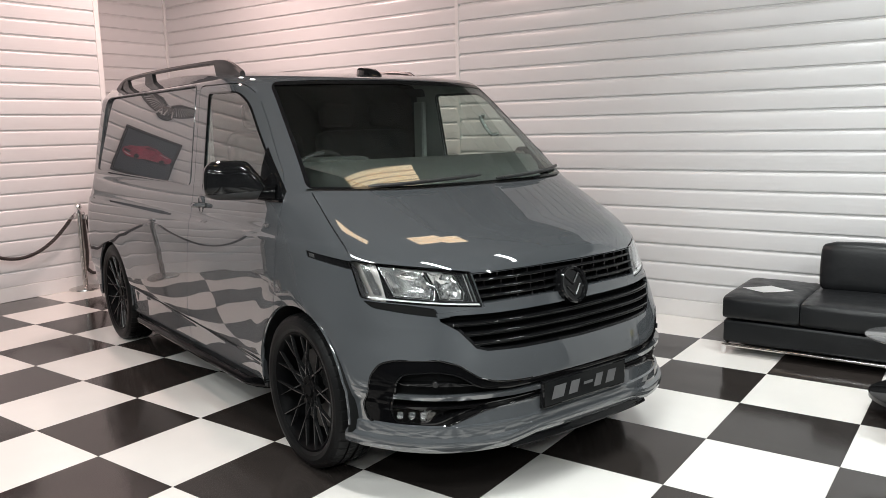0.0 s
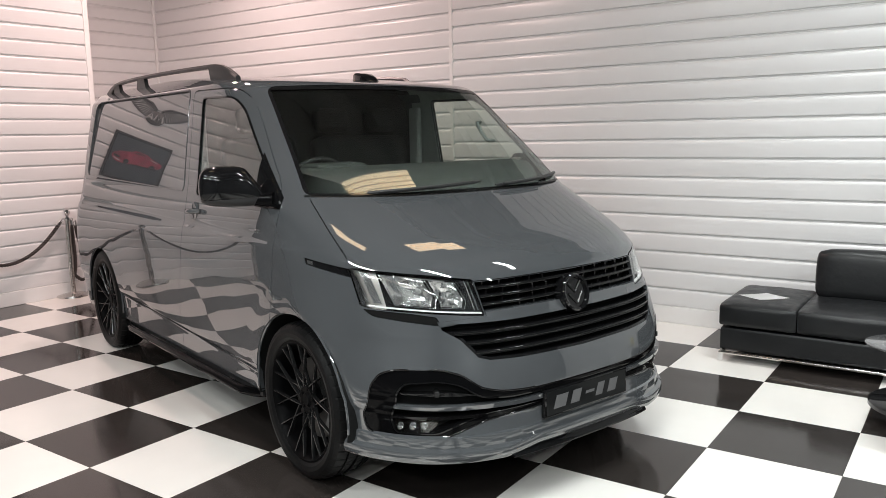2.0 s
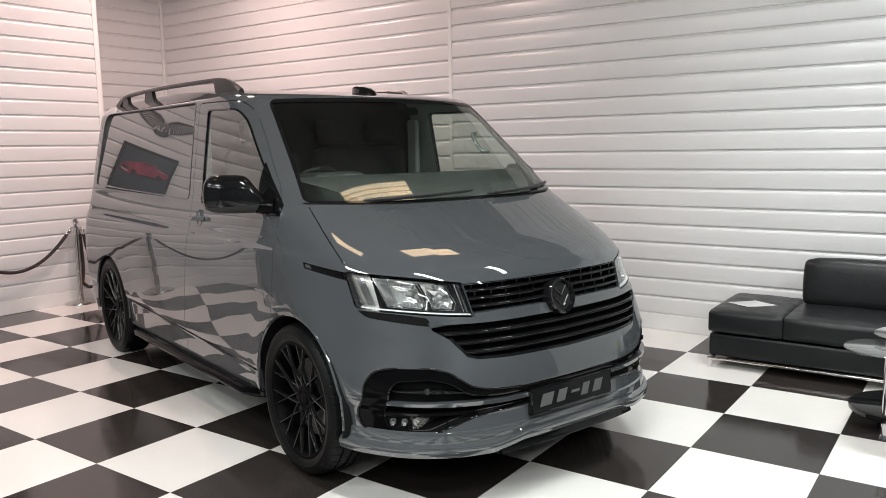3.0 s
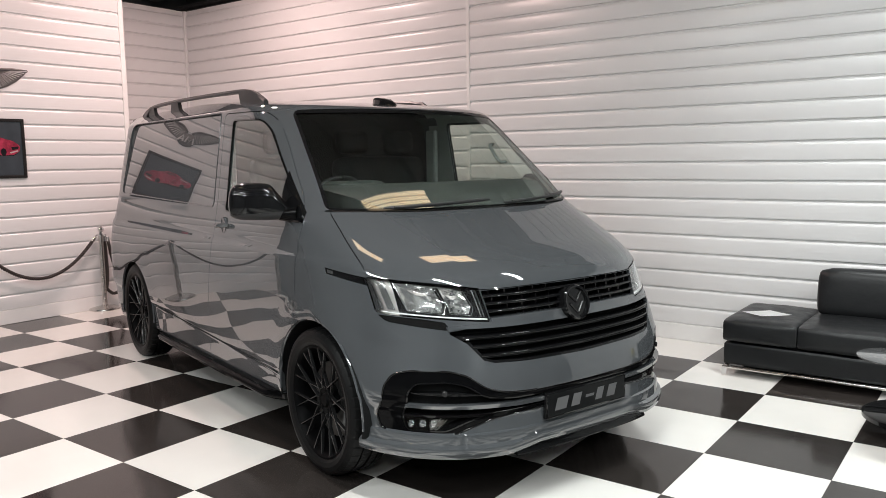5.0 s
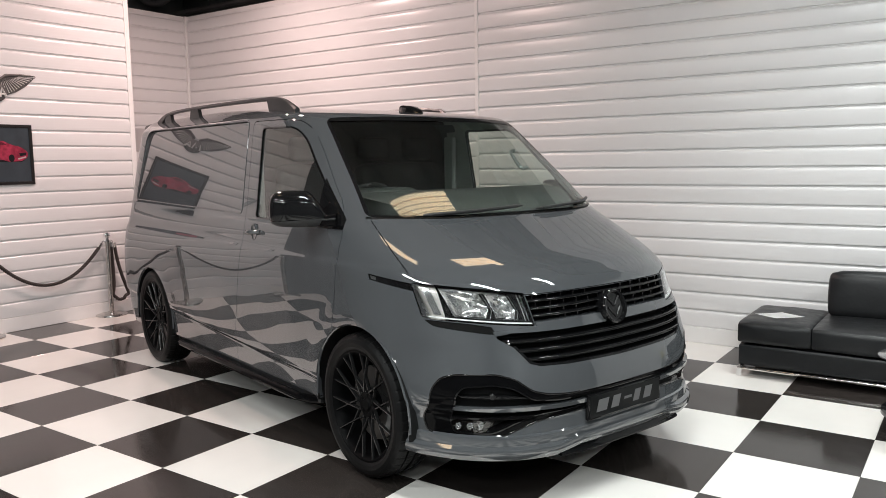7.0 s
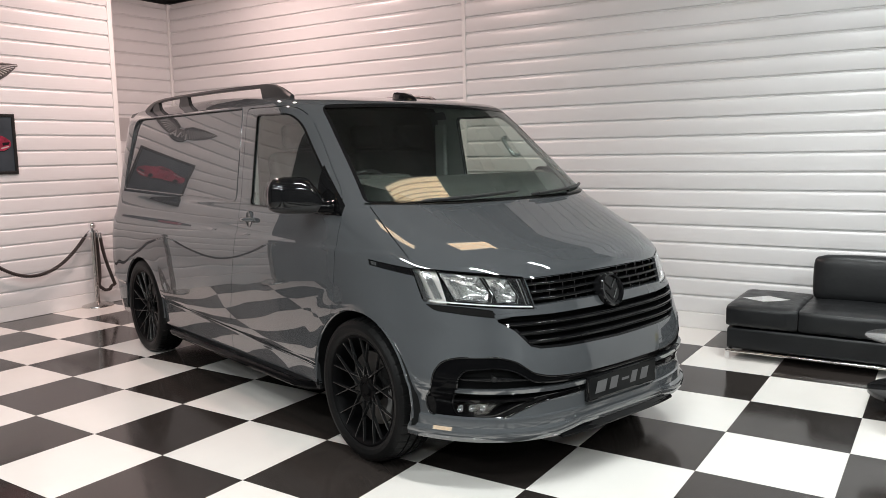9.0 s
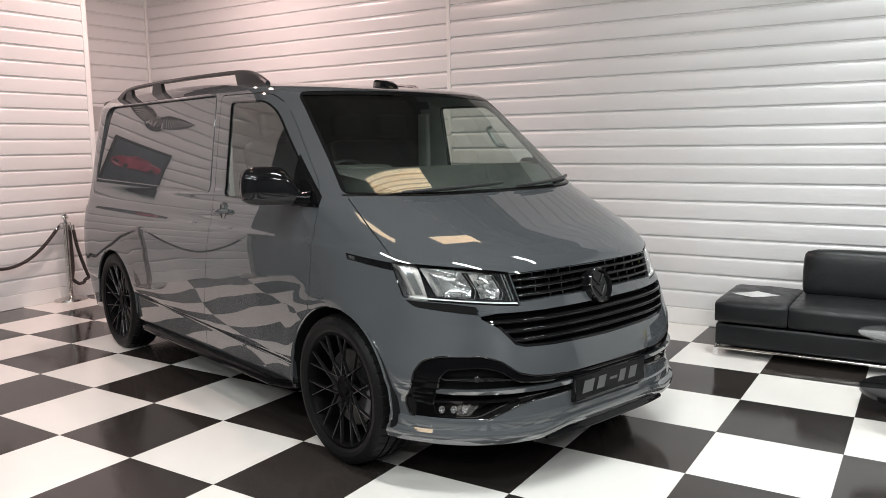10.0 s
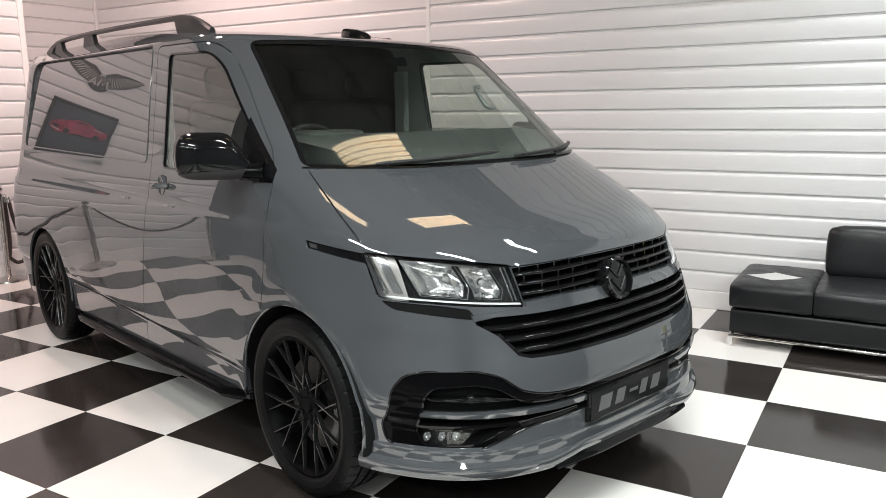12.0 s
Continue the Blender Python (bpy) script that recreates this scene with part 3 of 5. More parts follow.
def both_halves(me, merge=True):
    """Adds the mirrored left half and closes the middle seam."""
    bm = bmesh.new()
    bm.from_mesh(me)
    if merge:
        bmesh.ops.delete(bm, geom=[f for f in bm.faces if all(abs(v.co.y) < 2e-4 for v in f.verts)], context="FACES_ONLY")
    geo = bmesh.ops.duplicate(bm, geom=bm.verts[:] + bm.edges[:] + bm.faces[:])["geom"]
    fs = [g for g in geo if isinstance(g, bmesh.types.BMFace)]
    for v in [g for g in geo if isinstance(g, bmesh.types.BMVert)]:
        v.co.y = -v.co.y
    bmesh.ops.reverse_faces(bm, faces=fs)
    if merge:
        bmesh.ops.remove_doubles(bm, verts=[v for v in bm.verts if abs(v.co.y) < 3e-4], dist=4e-4)
    out = bpy.data.meshes.new("both")
    bm.to_mesh(out)
    bm.free()
    return out


def mirrored(me):
    bm = bmesh.new()
    bm.from_mesh(me)
    for v in bm.verts:
        v.co.y = -v.co.y
    bmesh.ops.reverse_faces(bm, faces=bm.faces[:])
    out = bpy.data.meshes.new("left")
    bm.to_mesh(out)
    bm.free()
    return out


def skin_normal(p):
    s = -1 if p.y > 0 else 1
    q = Vector((p.x, p.y * s, p.z))
    loc, n, i, d = SKIN.find_nearest(q)
    f = SKIN_F[i]
    w = poly_3d_calc([SKIN_V[k] for k in f], loc)
    n = sum((SKIN_N[k] * w[j] for j, k in enumerate(f)), Vector())
    n.normalize()
    return Vector((n.x, n.y * s, n.z))


def panel_part(name, me, material, parent, label="", bend=None):
    """A piece of the skin, shaded with the skin's own smooth normals or those from bend."""
    me.materials.clear()
    me.materials.append(material)
    me.shade_smooth()
    known = {}
    normals = [None] * len(me.loops)
    for poly in me.polygons:
        pn = poly.normal.copy()
        for li in poly.loop_indices:
            vi = me.loops[li].vertex_index
            if vi not in known:
                known[vi] = (bend or skin_normal)(me.vertices[vi].co)
            n = known[vi]
            c = n.dot(pn)
            normals[li] = n if c > 0.75 else (-n if c < -0.75 else pn)
    me.normals_split_custom_set(normals)
    ob = new(name, me)
    ob.parent = parent
    if label:
        ob["label"] = label
    if not len(me.polygons):
        print("EMPTY", name)
    return ob


def circle(cx, cz, r, n=64):
    return [(cx + r * math.cos(2 * math.pi * k / n), cz + r * math.sin(2 * math.pi * k / n)) for k in range(n)]


# outlines of the openings and panels
ARCH_F, ARCH_R = circle(0.0, 0.345, 0.425), circle(-3.03, 0.345, 0.415)
DOOR = rounded([(-1.49, 0.30), (-1.40, 0.72), (-1.325, 1.06), (-1.31, 1.25), (-1.335, 1.822), (-0.80, 1.812), (-0.66, 1.745), (-0.50, 1.60), (-0.235, 1.345), (-0.165, 1.21), (-0.183, 1.05), (-0.208, 0.82), (-0.238, 0.68), (-0.33, 0.54), (-0.41, 0.30)], [0.05, 0.05, 0.05, 0.03, 0.05, 0.12, 0.1, 0.05, 0.05, 0.05, 0.05, 0.1, 0.1, 0.1, 0.05])
DOOR_GLASS = rounded([(-1.165, 1.243), (-1.19, 1.775), (-0.80, 1.765), (-0.68, 1.70), (-0.53, 1.56), (-0.275, 1.335), (-0.205, 1.235)], [0.03, 0.03, 0.12, 0.06, 0.05, 0.05, 0.03])
SIDE_PANEL = rounded([(-3.53, 1.285), (-3.41, 1.846), (-1.40, 1.834), (-1.375, 1.255)], [0.05, 0.12, 0.04, 0.03])
BLADE = rounded([(0.072, 1.031), (0.36, 0.999), (0.36, 0.967), (0.085, 1.003)], [0.006, 0.001, 0.001, 0.006])
HEADLIGHT = rounded([(0.853, 1.003), (0.77, 0.993), (0.636, 0.979), (0.500, 0.957), (0.480, 0.820), (0.609, 0.832), (0.735, 0.845), (0.825, 0.852), (0.853, 0.860)], [0.008, 0.05, 0.05, 0.006, 0.008, 0.05, 0.05, 0.03, 0.01])
INDICATOR = rounded([(0.850, 0.848), (0.835, 0.822), (0.75, 0.806), (0.648, 0.790), (0.662, 0.824), (0.735, 0.838)], [0.004, 0.03, 0.03, 0.006, 0.006, 0.02])
GRILLE = [(-0.01, 0.951), (0.25, 0.953), (0.494, 0.951), (0.475, 0.815), (0.655, 0.785), (0.655, 0.775), (0.60, 0.735), (0.545, 0.662), (0.50, 0.648), (0.35, 0.640), (-0.01, 0.632)]
INSERT = rounded([(-0.01, 0.508), (0.36, 0.512), (0.48, 0.524), (0.555, 0.546), (0.622, 0.602), (0.69, 0.626), (0.815, 0.624), (0.856, 0.605), (0.884, 0.545), (0.891, 0.42), (0.876, 0.342), (0.82, 0.330), (0.69, 0.336), (0.61, 0.374), (0.52, 0.406), (0.26, 0.422), (-0.01, 0.424)], [0, 0.05, 0.03, 0.02, 0.02, 0.02, 0.03, 0.03, 0.05, 0.05, 0.03, 0.03, 0.03, 0.03, 0.03, 0.05, 0])
SCREEN = rounded([(-0.01, 1.277), (0.40, 1.278), (0.822, 1.287), (0.706, 1.812), (0.40, 1.822), (-0.01, 1.826)], [0, 0.1, 0.03, 0.05, 0.1, 0])
COWL = [(-0.01, 1.269), (0.40, 1.270), (0.825, 1.281), (0.822, 1.287), (0.40, 1.278), (-0.01, 1.277)]
BONNET = rounded([(0.95, -0.01), (0.95, 0.845), (0.33, 0.845), (0.17, 0.839), (-0.062, 0.812), (-0.03, 0.785), (0.10, 0.45), (0.165, -0.01)], [0, 0, 0.05, 0.2, 0.01, 0.03, 0.2, 0])


def fx(pts, grow=0.0, lo=0.02, hi=1.2):
    return prism(grown(pts, grow), "x", lo, hi)


def sy(pts, grow=0.0, lo=0.45, hi=1.3):
    return prism(grown(pts, grow), "y", lo, hi)


def bonnet_normal(p):
    """Holds the shading normals above z 1.18, to keep a reflection off the rear."""
    if p.z < 1.18:
        return skin_normal(p)
    hit = SKIN.ray_cast(Vector((2, -abs(p.y), 1.18)), Vector((-1, 0, 0)))[0]
    return skin_normal(Vector((hit.x, math.copysign(hit.y, p.y), hit.z))) if hit else skin_normal(p)


# windscreen normals flattened sideways for shading only, to widen its reflections
def flat_screen(p):
    n = skin_normal(p)
    return Vector((n.x, n.y * 0.62, n.z)).normalized()


def body_normal(p):
    """Shading normals tilted, shape unchanged, to steer reflections: bumper shoulders, brow, foot, pillars, roof edge
    and flanks.
    """
    n = skin_normal(p)
    t = smooth_step((p.x - 0.30) / 0.15) * smooth_step((0.74 - p.z) / 0.12)
    foot = smooth_step((p.x - 0.55) / 0.1) * smooth_step((0.43 - p.z) / 0.03)
    roof = smooth_step((p.z - 1.83) / 0.03) * smooth_step((-0.9 - p.x) / 0.3)
    brow = smooth_step((p.x - 0.30) / 0.15) * smooth_step((p.z - 0.68) / 0.07) * smooth_step((0.925 - p.z) / 0.06)
    pillar = smooth_step((p.z - 1.21) / 0.04) * smooth_step((n.z - 0.35) / 0.2) * smooth_step((1.78 - p.z) / 0.25) * smooth_step((p.x + 0.62) / 0.25)
    low = smooth_step((-p.x - 0.1) / 0.3) * smooth_step((1.08 - p.z) / 0.20) * smooth_step((p.z - 0.30) / 0.05)
    return Vector((n.x, n.y, n.z + (0.10 - 0.075 * smooth_step((0.88 - abs(p.y)) / 0.12)) * t - 0.032 * low + 0.22 * foot + 0.8 * roof - 0.11 * brow + 0.20 * pillar)).normalized()


# side glass shades with the normals at x -1.0, for straighter reflections
def flat_side(p):
    return skin_normal(Vector((min(p.x, -1.0), p.y, p.z)))


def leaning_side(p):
    """Shading normals lean and fan out further than the panel's shape, to place its reflections."""
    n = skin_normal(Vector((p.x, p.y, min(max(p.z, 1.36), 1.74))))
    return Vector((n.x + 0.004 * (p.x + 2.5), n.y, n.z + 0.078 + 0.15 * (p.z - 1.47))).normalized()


van = thing("van", pose(1.8152, 1.3880, 0, 0, 0, -17.0), "dark grey panel van with black wheels and black trim", "van")

bonnet_tool = prism(grown(BONNET, 0.0025), "z", 0.953, 1.6)
FULL = shell(0.0, 0.018)
SILL = [(-2.66, 0.1), (-2.66, 0.285), (-0.40, 0.300), (-0.40, 0.1)]
body = carve(FULL.copy(), [("DIFFERENCE", m) for m in (sy(SILL), sy(ARCH_F), sy(ARCH_R), sy(DOOR, 0.0025), sy(SIDE_PANEL, 0.0), sy(BLADE), fx(HEADLIGHT, 0.002), fx(INDICATOR, 0.001), fx(GRILLE), fx(INSERT), fx(SCREEN, 0.0, -1.2), fx(COWL, 0.001, -0.6), bonnet_tool)])
panel_part("body", both_halves(body), PAINT, van, bend=body_normal)
bonnet = carve(FULL.copy(), [("INTERSECT", prism(grown(BONNET, -0.0025), "z", 0.957, 1.6)), ("DIFFERENCE", fx(HEADLIGHT, 0.006)), ("DIFFERENCE", fx(COWL, 0.001, -0.6)), ("DIFFERENCE", fx(SCREEN, 0.0, -1.2))])
panel_part("bonnet", both_halves(bonnet), PAINT, van, bend=bonnet_normal)
cowl = carve(shell(0.012, 0.02, -0.5, 1.2, 1.35), [("INTERSECT", fx(COWL, 0.006, -0.6))])
panel_part("cowl", both_halves(cowl), PLASTIC, van, "black plastic cowl under the windscreen")
glass = carve(shell(0.004, 0.008, -1.2, 1.2, 1.9), [("INTERSECT", fx(SCREEN, 0.0, -1.2))])
panel_part("windscreen", both_halves(glass), GLASS, van, "tinted windscreen", flat_screen).visible_shadow = False
rim = carve(shell(0.0015, 0.0035, -1.2, 1.2, 1.9), [("INTERSECT", fx(SCREEN, -0.001, -1.2)), ("DIFFERENCE", fx([(-0.05, 1.285), (0.40, 1.286), (0.806, 1.297), (0.694, 1.792), (0.40, 1.798), (-0.05, 1.802)], 0.0, -1.2))])
panel_part("windscreen_border", both_halves(rim), GLOSS, van, "black border of the windscreen", flat_screen)


LEFT_GLASS = rounded([(-1.255, 1.243), (-1.275, 1.775), (-0.80, 1.765), (-0.68, 1.70), (-0.53, 1.56), (-0.275, 1.335), (-0.205, 1.235)], [0.03, 0.03, 0.12, 0.06, 0.05, 0.05, 0.03])


def door(side):
    """One front door with its glass, frame and handle; side -1 is the right."""
    flip = mirrored if side > 0 else (lambda m: m)
    pane = LEFT_GLASS if side > 0 else DOOR_GLASS
    me = carve(FULL.copy(), [("INTERSECT", sy(DOOR, -0.0025)), ("DIFFERENCE", sy(pane)), ("DIFFERENCE", sy(ARCH_F)), ("DIFFERENCE", sy(SILL))])
    d = panel_part("front_door", flip(me), PAINT, van, bend=body_normal)
    me = carve(shell(0.006, 0.010, -1.6, 1.15, 1.85), [("INTERSECT", sy(pane))])
    g = panel_part("door_window", flip(me), GLASS, d, "lightly tinted side window", flat_side)
    g.visible_shadow = False
    me = carve(shell(-0.003, 0.012, -1.6, 1.15, 1.85), [("INTERSECT", sy(pane, 0.006)), ("DIFFERENCE", sy(pane, -0.002))])
    panel_part("window_frame", flip(me), GLOSS, d, "black window seal")
    me = carve(shell(-0.002, 0.010, -1.6, 1.15, 1.85), [("INTERSECT", sy([(-0.40, 1.225), (-0.415, 1.480), (-0.395, 1.462), (-0.255, 1.340), (-0.18, 1.275), (-0.175, 1.225)]))])
    panel_part("sail_panel", flip(me), GLOSS, d, "gloss black corner panel at the mirror")
    me = carve(shell(0.03, 0.036, -1.6, 0.3, 1.3), [("INTERSECT", sy(DOOR, -0.03)), ("DIFFERENCE", sy(pane, 0.02)), ("DIFFERENCE", sy(ARCH_F, 0.05))])
    panel_part("door_card", flip(me), CABIN, d, "dark inner door trim")
    y = side * 0.945
    bm = bmesh.new()
    lathe(bm, [(0.0, 0.001), (0.030, 0.0015), (0.034, 0.003), (0.037, 0.0015), (0.037, -0.01)], 28, pose(-1.165, side * 0.940, 1.155, 90 if side < 0 else -90) @ Matrix.Diagonal((1.0, 1.35, 1, 1)))
    part("handle_cup", bm, PAINT, d, "round recess behind the handle")
    bm = tube(bmesh.new(), [(-1.222, side * 0.937, 1.152), (-1.215, side * 0.959, 1.153), (-1.195, side * 0.974, 1.154), (-1.163, side * 0.978, 1.156), (-1.128, side * 0.974, 1.157), (-1.108, side * 0.959, 1.158), (-1.100, side * 0.937, 1.158)], [0.012, 0.013, 0.014, 0.014, 0.014, 0.013, 0.012], 12)
    part("door_handle", bm, PAINT, d, "grey pull handle")
    return d


for side in (-1, 1):
    door(side)

for side in (-1, 1):
    flip = mirrored if side > 0 else (lambda m: m)
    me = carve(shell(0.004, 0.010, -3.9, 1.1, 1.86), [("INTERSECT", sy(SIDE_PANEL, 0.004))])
    # the sheet leans less than the shading normals given by leaning_side
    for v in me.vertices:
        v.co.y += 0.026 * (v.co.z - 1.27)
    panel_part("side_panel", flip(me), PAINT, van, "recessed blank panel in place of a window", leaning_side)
    edge = []
    for x, z in SIDE_PANEL:
        hit = SKIN.ray_cast(Vector((x, -2, z)), Vector((0, 1, 0)))[0]
        edge.append((hit.x, -side * (hit.y + 0.001), hit.z))
    part("panel_rim", tube(bmesh.new(), edge, 0.0042, 8, True), PAINT, van, smooth=1.2)
    me = carve(shell(0.004, 0.012, -0.1, 0.9, 1.1), [("INTERSECT", sy(BLADE, -0.001)), ("DIFFERENCE", fx(HEADLIGHT, 0.004))])
    blade = panel_part("side_blade", flip(me), GLOSS, van, "gloss black trim blade behind the headlight")
    me = carve(shell(0.0015, 0.006, -0.1, 0.9, 1.1), [("INTERSECT", sy([(0.092, 1.022), (0.128, 1.018), (0.132, 1.003), (0.100, 1.007)]))])
    panel_part("blade_badge", flip(me), CHROME_SOFT, blade, "small satin chrome inset")
    # wheel-arch linings
    for hub, r in zip(AXLES, (0.425, 0.415)):
        bm = bmesh.new()
        n = 40
        arc = [(-7 + 194 * k / n) for k in range(n + 1)]
        ring = [[bm.verts.new((hub + rr * math.cos(radians(a)), side * y, 0.345 + rr * math.sin(radians(a)))) for a in arc] for rr, y in ((r - 0.002, 0.945 + spread(hub, 0.4)), (r + 0.002, 0.93 + spread(hub, 0.4)), (r + 0.004, 0.55), (0.06, 0.54))]
        for p, q in zip(ring, ring[1:]):
            for k in range(n):
                bm.faces.new((p[k], p[k + 1], q[k + 1], q[k]))
        part("wheel_arch_liner", bm, CABIN, van, "black lining of the wheel arch")
        bm = tube(bmesh.new(), [(hub + (r - 0.001) * math.cos(radians(a)), side * ((0.946 if abs(a - 90) < 70 else 0.940) + spread(hub + r * math.cos(radians(a)), 0.4)), 0.345 + (r - 0.001) * math.sin(radians(a))) for a in arc if -6 < a < 186], 0.006, 6)
        part("arch_lip", bm, PAINT, van)

# headlights
def on_skin(w, z, lift):
    hit = SKIN.ray_cast(Vector((2, -w, z)), Vector((-1, 0, 0)))[0]
    return hit + skin_normal(hit) * lift


def lamp_z(w, f):
    """A height inside the headlight, as a share of its opening at that width."""
    low = 0.822 + 0.104 * (w - 0.48)
    return low + f * (0.957 + 0.128 * (w - 0.50) - low)


POCKETS = [(name, [(w, lamp_z(w, f)) for w, f in rounded(pts, 0.010, 2)], deep) for name, pts, deep in (
    ("main_reflector", [(0.790, 0.95), (0.668, 0.95), (0.646, 0.42), (0.658, 0.14), (0.772, 0.14)], 0.060),
    ("dip_reflector", [(0.655, 0.93), (0.567, 0.92), (0.541, 0.40), (0.553, 0.17), (0.634, 0.17), (0.637, 0.40)], 0.050))]


for side in (-1, 1):
    flip = mirrored if side > 0 else (lambda m: m)
    me = carve(shell(0.002, 0.006, 0.0, 0.75, 1.05), [("INTERSECT", fx(HEADLIGHT, -0.001))])
    lamp = panel_part("headlight", flip(me), LENS, van, "clear headlight with chrome reflectors", body_normal)
    lamp.visible_shadow = False
    for label, w0, w1, near, mat in (("chrome lamp backing", 0.776, 0.90, 0.032, LAMP_SATIN), ("dark inner lamp backing", 0.40, 0.7755, 0.088, GLOSS)):
        me = carve(shell(near, near + 0.004, 0.0, 0.75, 1.05), [("INTERSECT", fx(HEADLIGHT, 0.004)), ("INTERSECT", fx([(w0, 0.7), (w1, 0.7), (w1, 1.1), (w0, 1.1)]))])
        panel_part("lamp_backing", flip(me), mat, lamp, label)
    bm = bmesh.new()
    ring = []
    for w, z in HEADLIGHT:
        x = SKIN.ray_cast(Vector((2, -w, z)), Vector((-1, 0, 0)))[0].x
        ring.append([bm.verts.new((x + d, side * (w + g), z)) for d, g in ((-0.001, 0.0015), (-0.12, 0.0015), (-0.12, -0.001), (-0.005, -0.001))])
    for p, q in zip(ring, ring[1:] + ring[:1]):
        for i in range(4):
            bm.faces.new((p[i], p[(i + 1) % 4], q[(i + 1) % 4], q[i]))
    part("lamp_housing", bm, GLOSS, lamp, "black lamp housing")

    def sheet(name, pts, near, far, material, label):
        me = carve(shell(near, far, 0.0, 0.75, 1.05), [("INTERSECT", fx(pts)), ("INTERSECT", fx(HEADLIGHT, -0.006))])
        panel_part(name, flip(me), material, lamp, label)

    sheet("light_strip", [(0.47, 0.812), (0.47, 0.8305), (0.609, 0.843), (0.735, 0.8555), (0.83, 0.864), (0.83, 0.84), (0.60, 0.825)], 0.004, 0.016, LIGHT_GUIDE, "bright light strip along the lamp's foot")
    sheet("outer_reflector", [(0.834, 0.875), (0.842, 0.975), (0.832, 0.974), (0.822, 0.872)], 0.018, 0.045, CHROME_SOFT, "chrome outer reflector")
    sheet("outer_facet", [(0.803, 0.868), (0.814, 1.00), (0.800, 0.999), (0.788, 0.868)], 0.026, 0.06, MIRROR_BRIGHT, "chrome facet")
    sheet("inner_edge", [(0.499, 0.84), (0.493, 0.84), (0.510, 0.955), (0.516, 0.955)], 0.010, 0.03, CHROME, "thin chrome inner edge")
    sheet("inner_edge", [(0.511, 0.84), (0.508, 0.84), (0.525, 0.955), (0.528, 0.955)], 0.010, 0.03, CHROME_SOFT, "thin chrome inner edge")
    sheet("outer_edge", [(0.852, 0.86), (0.852, 1.01), (0.843, 1.01), (0.838, 0.86)], 0.006, 0.02, CHROME, "chrome outer edge")
    sheet("brow", [(0.745, 0.977), (0.745, 0.983), (0.60, 0.963), (0.60, 0.958), (0.66, 0.967)], 0.008, 0.02, CHROME, "bright lamp brow")
    bezel = carve(shell(0.014, 0.018, 0.0, 0.75, 1.05), [("INTERSECT", fx(HEADLIGHT, -0.003)), ("INTERSECT", fx([(0.44, 0.7), (0.774, 0.7), (0.788, 1.1), (0.44, 1.1)])), ("DIFFERENCE", fx(POCKETS[0][1], -0.0005)), ("DIFFERENCE", fx(POCKETS[1][1], -0.0005))])
    panel_part("bezel", flip(bezel), PIANO, lamp, "gloss black lamp bezel")
    for name, pts, deep in POCKETS:
        cw, cz = sum(p[0] for p in pts) / len(pts), sum(p[1] for p in pts) / len(pts)
        bm = bmesh.new()
        rings = []
        for scale, depth in ((1.03, 0.010), (1.0, 0.010), (0.97, 0.018), (0.86, 0.55 * deep), (0.66, 0.85 * deep), (0.40, deep), (0.16, deep * 1.04)):
            ring = []
            for w, z in pts:
                p = on_skin(cw + (w - cw) * scale, cz + (z - cz) * scale, -depth)
                ring.append(bm.verts.new((p.x, -side * p.y, p.z)))
            rings.append(ring)
        k = len(pts)
        for p, q in zip(rings, rings[1:]):
            for i in range(k):
                bm.faces.new((p[i], p[(i + 1) % k], q[(i + 1) % k], q[i]))
        bm.faces.new(rings[-1])
        part(name, bm, MIRROR_BRIGHT, lamp, "faceted chrome reflector", smooth=0.25)
        hit = on_skin(cw, cz, -deep)
        m = Matrix.Translation((hit.x, -side * hit.y, cz)) @ Matrix.Rotation(radians(90), 4, "Y") @ Matrix.Rotation(radians(side * -18), 4, "X")
        part("bulb_shield", lathe(bmesh.new(), [(0, 0.026), (0.007, 0.025), (0.010, 0.018), (0.011, 0.0)], 16, m), CALIPER, lamp, "grey bulb shield")
    me = carve(shell(0.003, 0.012, 0.0, 0.7, 0.95), [("INTERSECT", fx(INDICATOR, -0.0005))])
    panel_part("indicator", flip(me), SMOKE, van, "smoked indicator strip under the headlight", body_normal)

# grille
me = carve(shell(0.060, 0.066, 0.1, 0.55, 1.05), [("INTERSECT", fx(GRILLE, 0.02))])
grille = panel_part("grille", both_halves(me), CABIN, van, "gloss black grille with horizontal slats")


def grille_sheet(name, pts, near, far, material, label="", inside=True, bend=None):
    steps = [("INTERSECT", fx(pts))] + ([("INTERSECT", fx(GRILLE, -0.001))] if inside else [])
    me = carve(shell(near, far, 0.1, 0.35, 1.05), steps)
    return panel_part(name, both_halves(me), material, grille, label, bend)


for z0 in (0.926, 0.893, 0.861):
    grille_sheet("slat", [(-0.01, z0 - 0.006), (0.60, z0 - 0.005), (0.60, z0 + 0.006), (-0.01, z0 + 0.006)], 0.003, 0.050, GLOSS)
for z0 in (0.753, 0.713, 0.674):
    grille_sheet("slat", [(-0.01, z0 - 0.009), (0.68, z0 - 0.001), (0.68, z0 + 0.013), (-0.01, z0 + 0.007)], 0.003, 0.050, GLOSS)
def both_sides(pts):
    return pts + [Vector((p.x, -p.y, p.z)) for p in pts[::-1]]


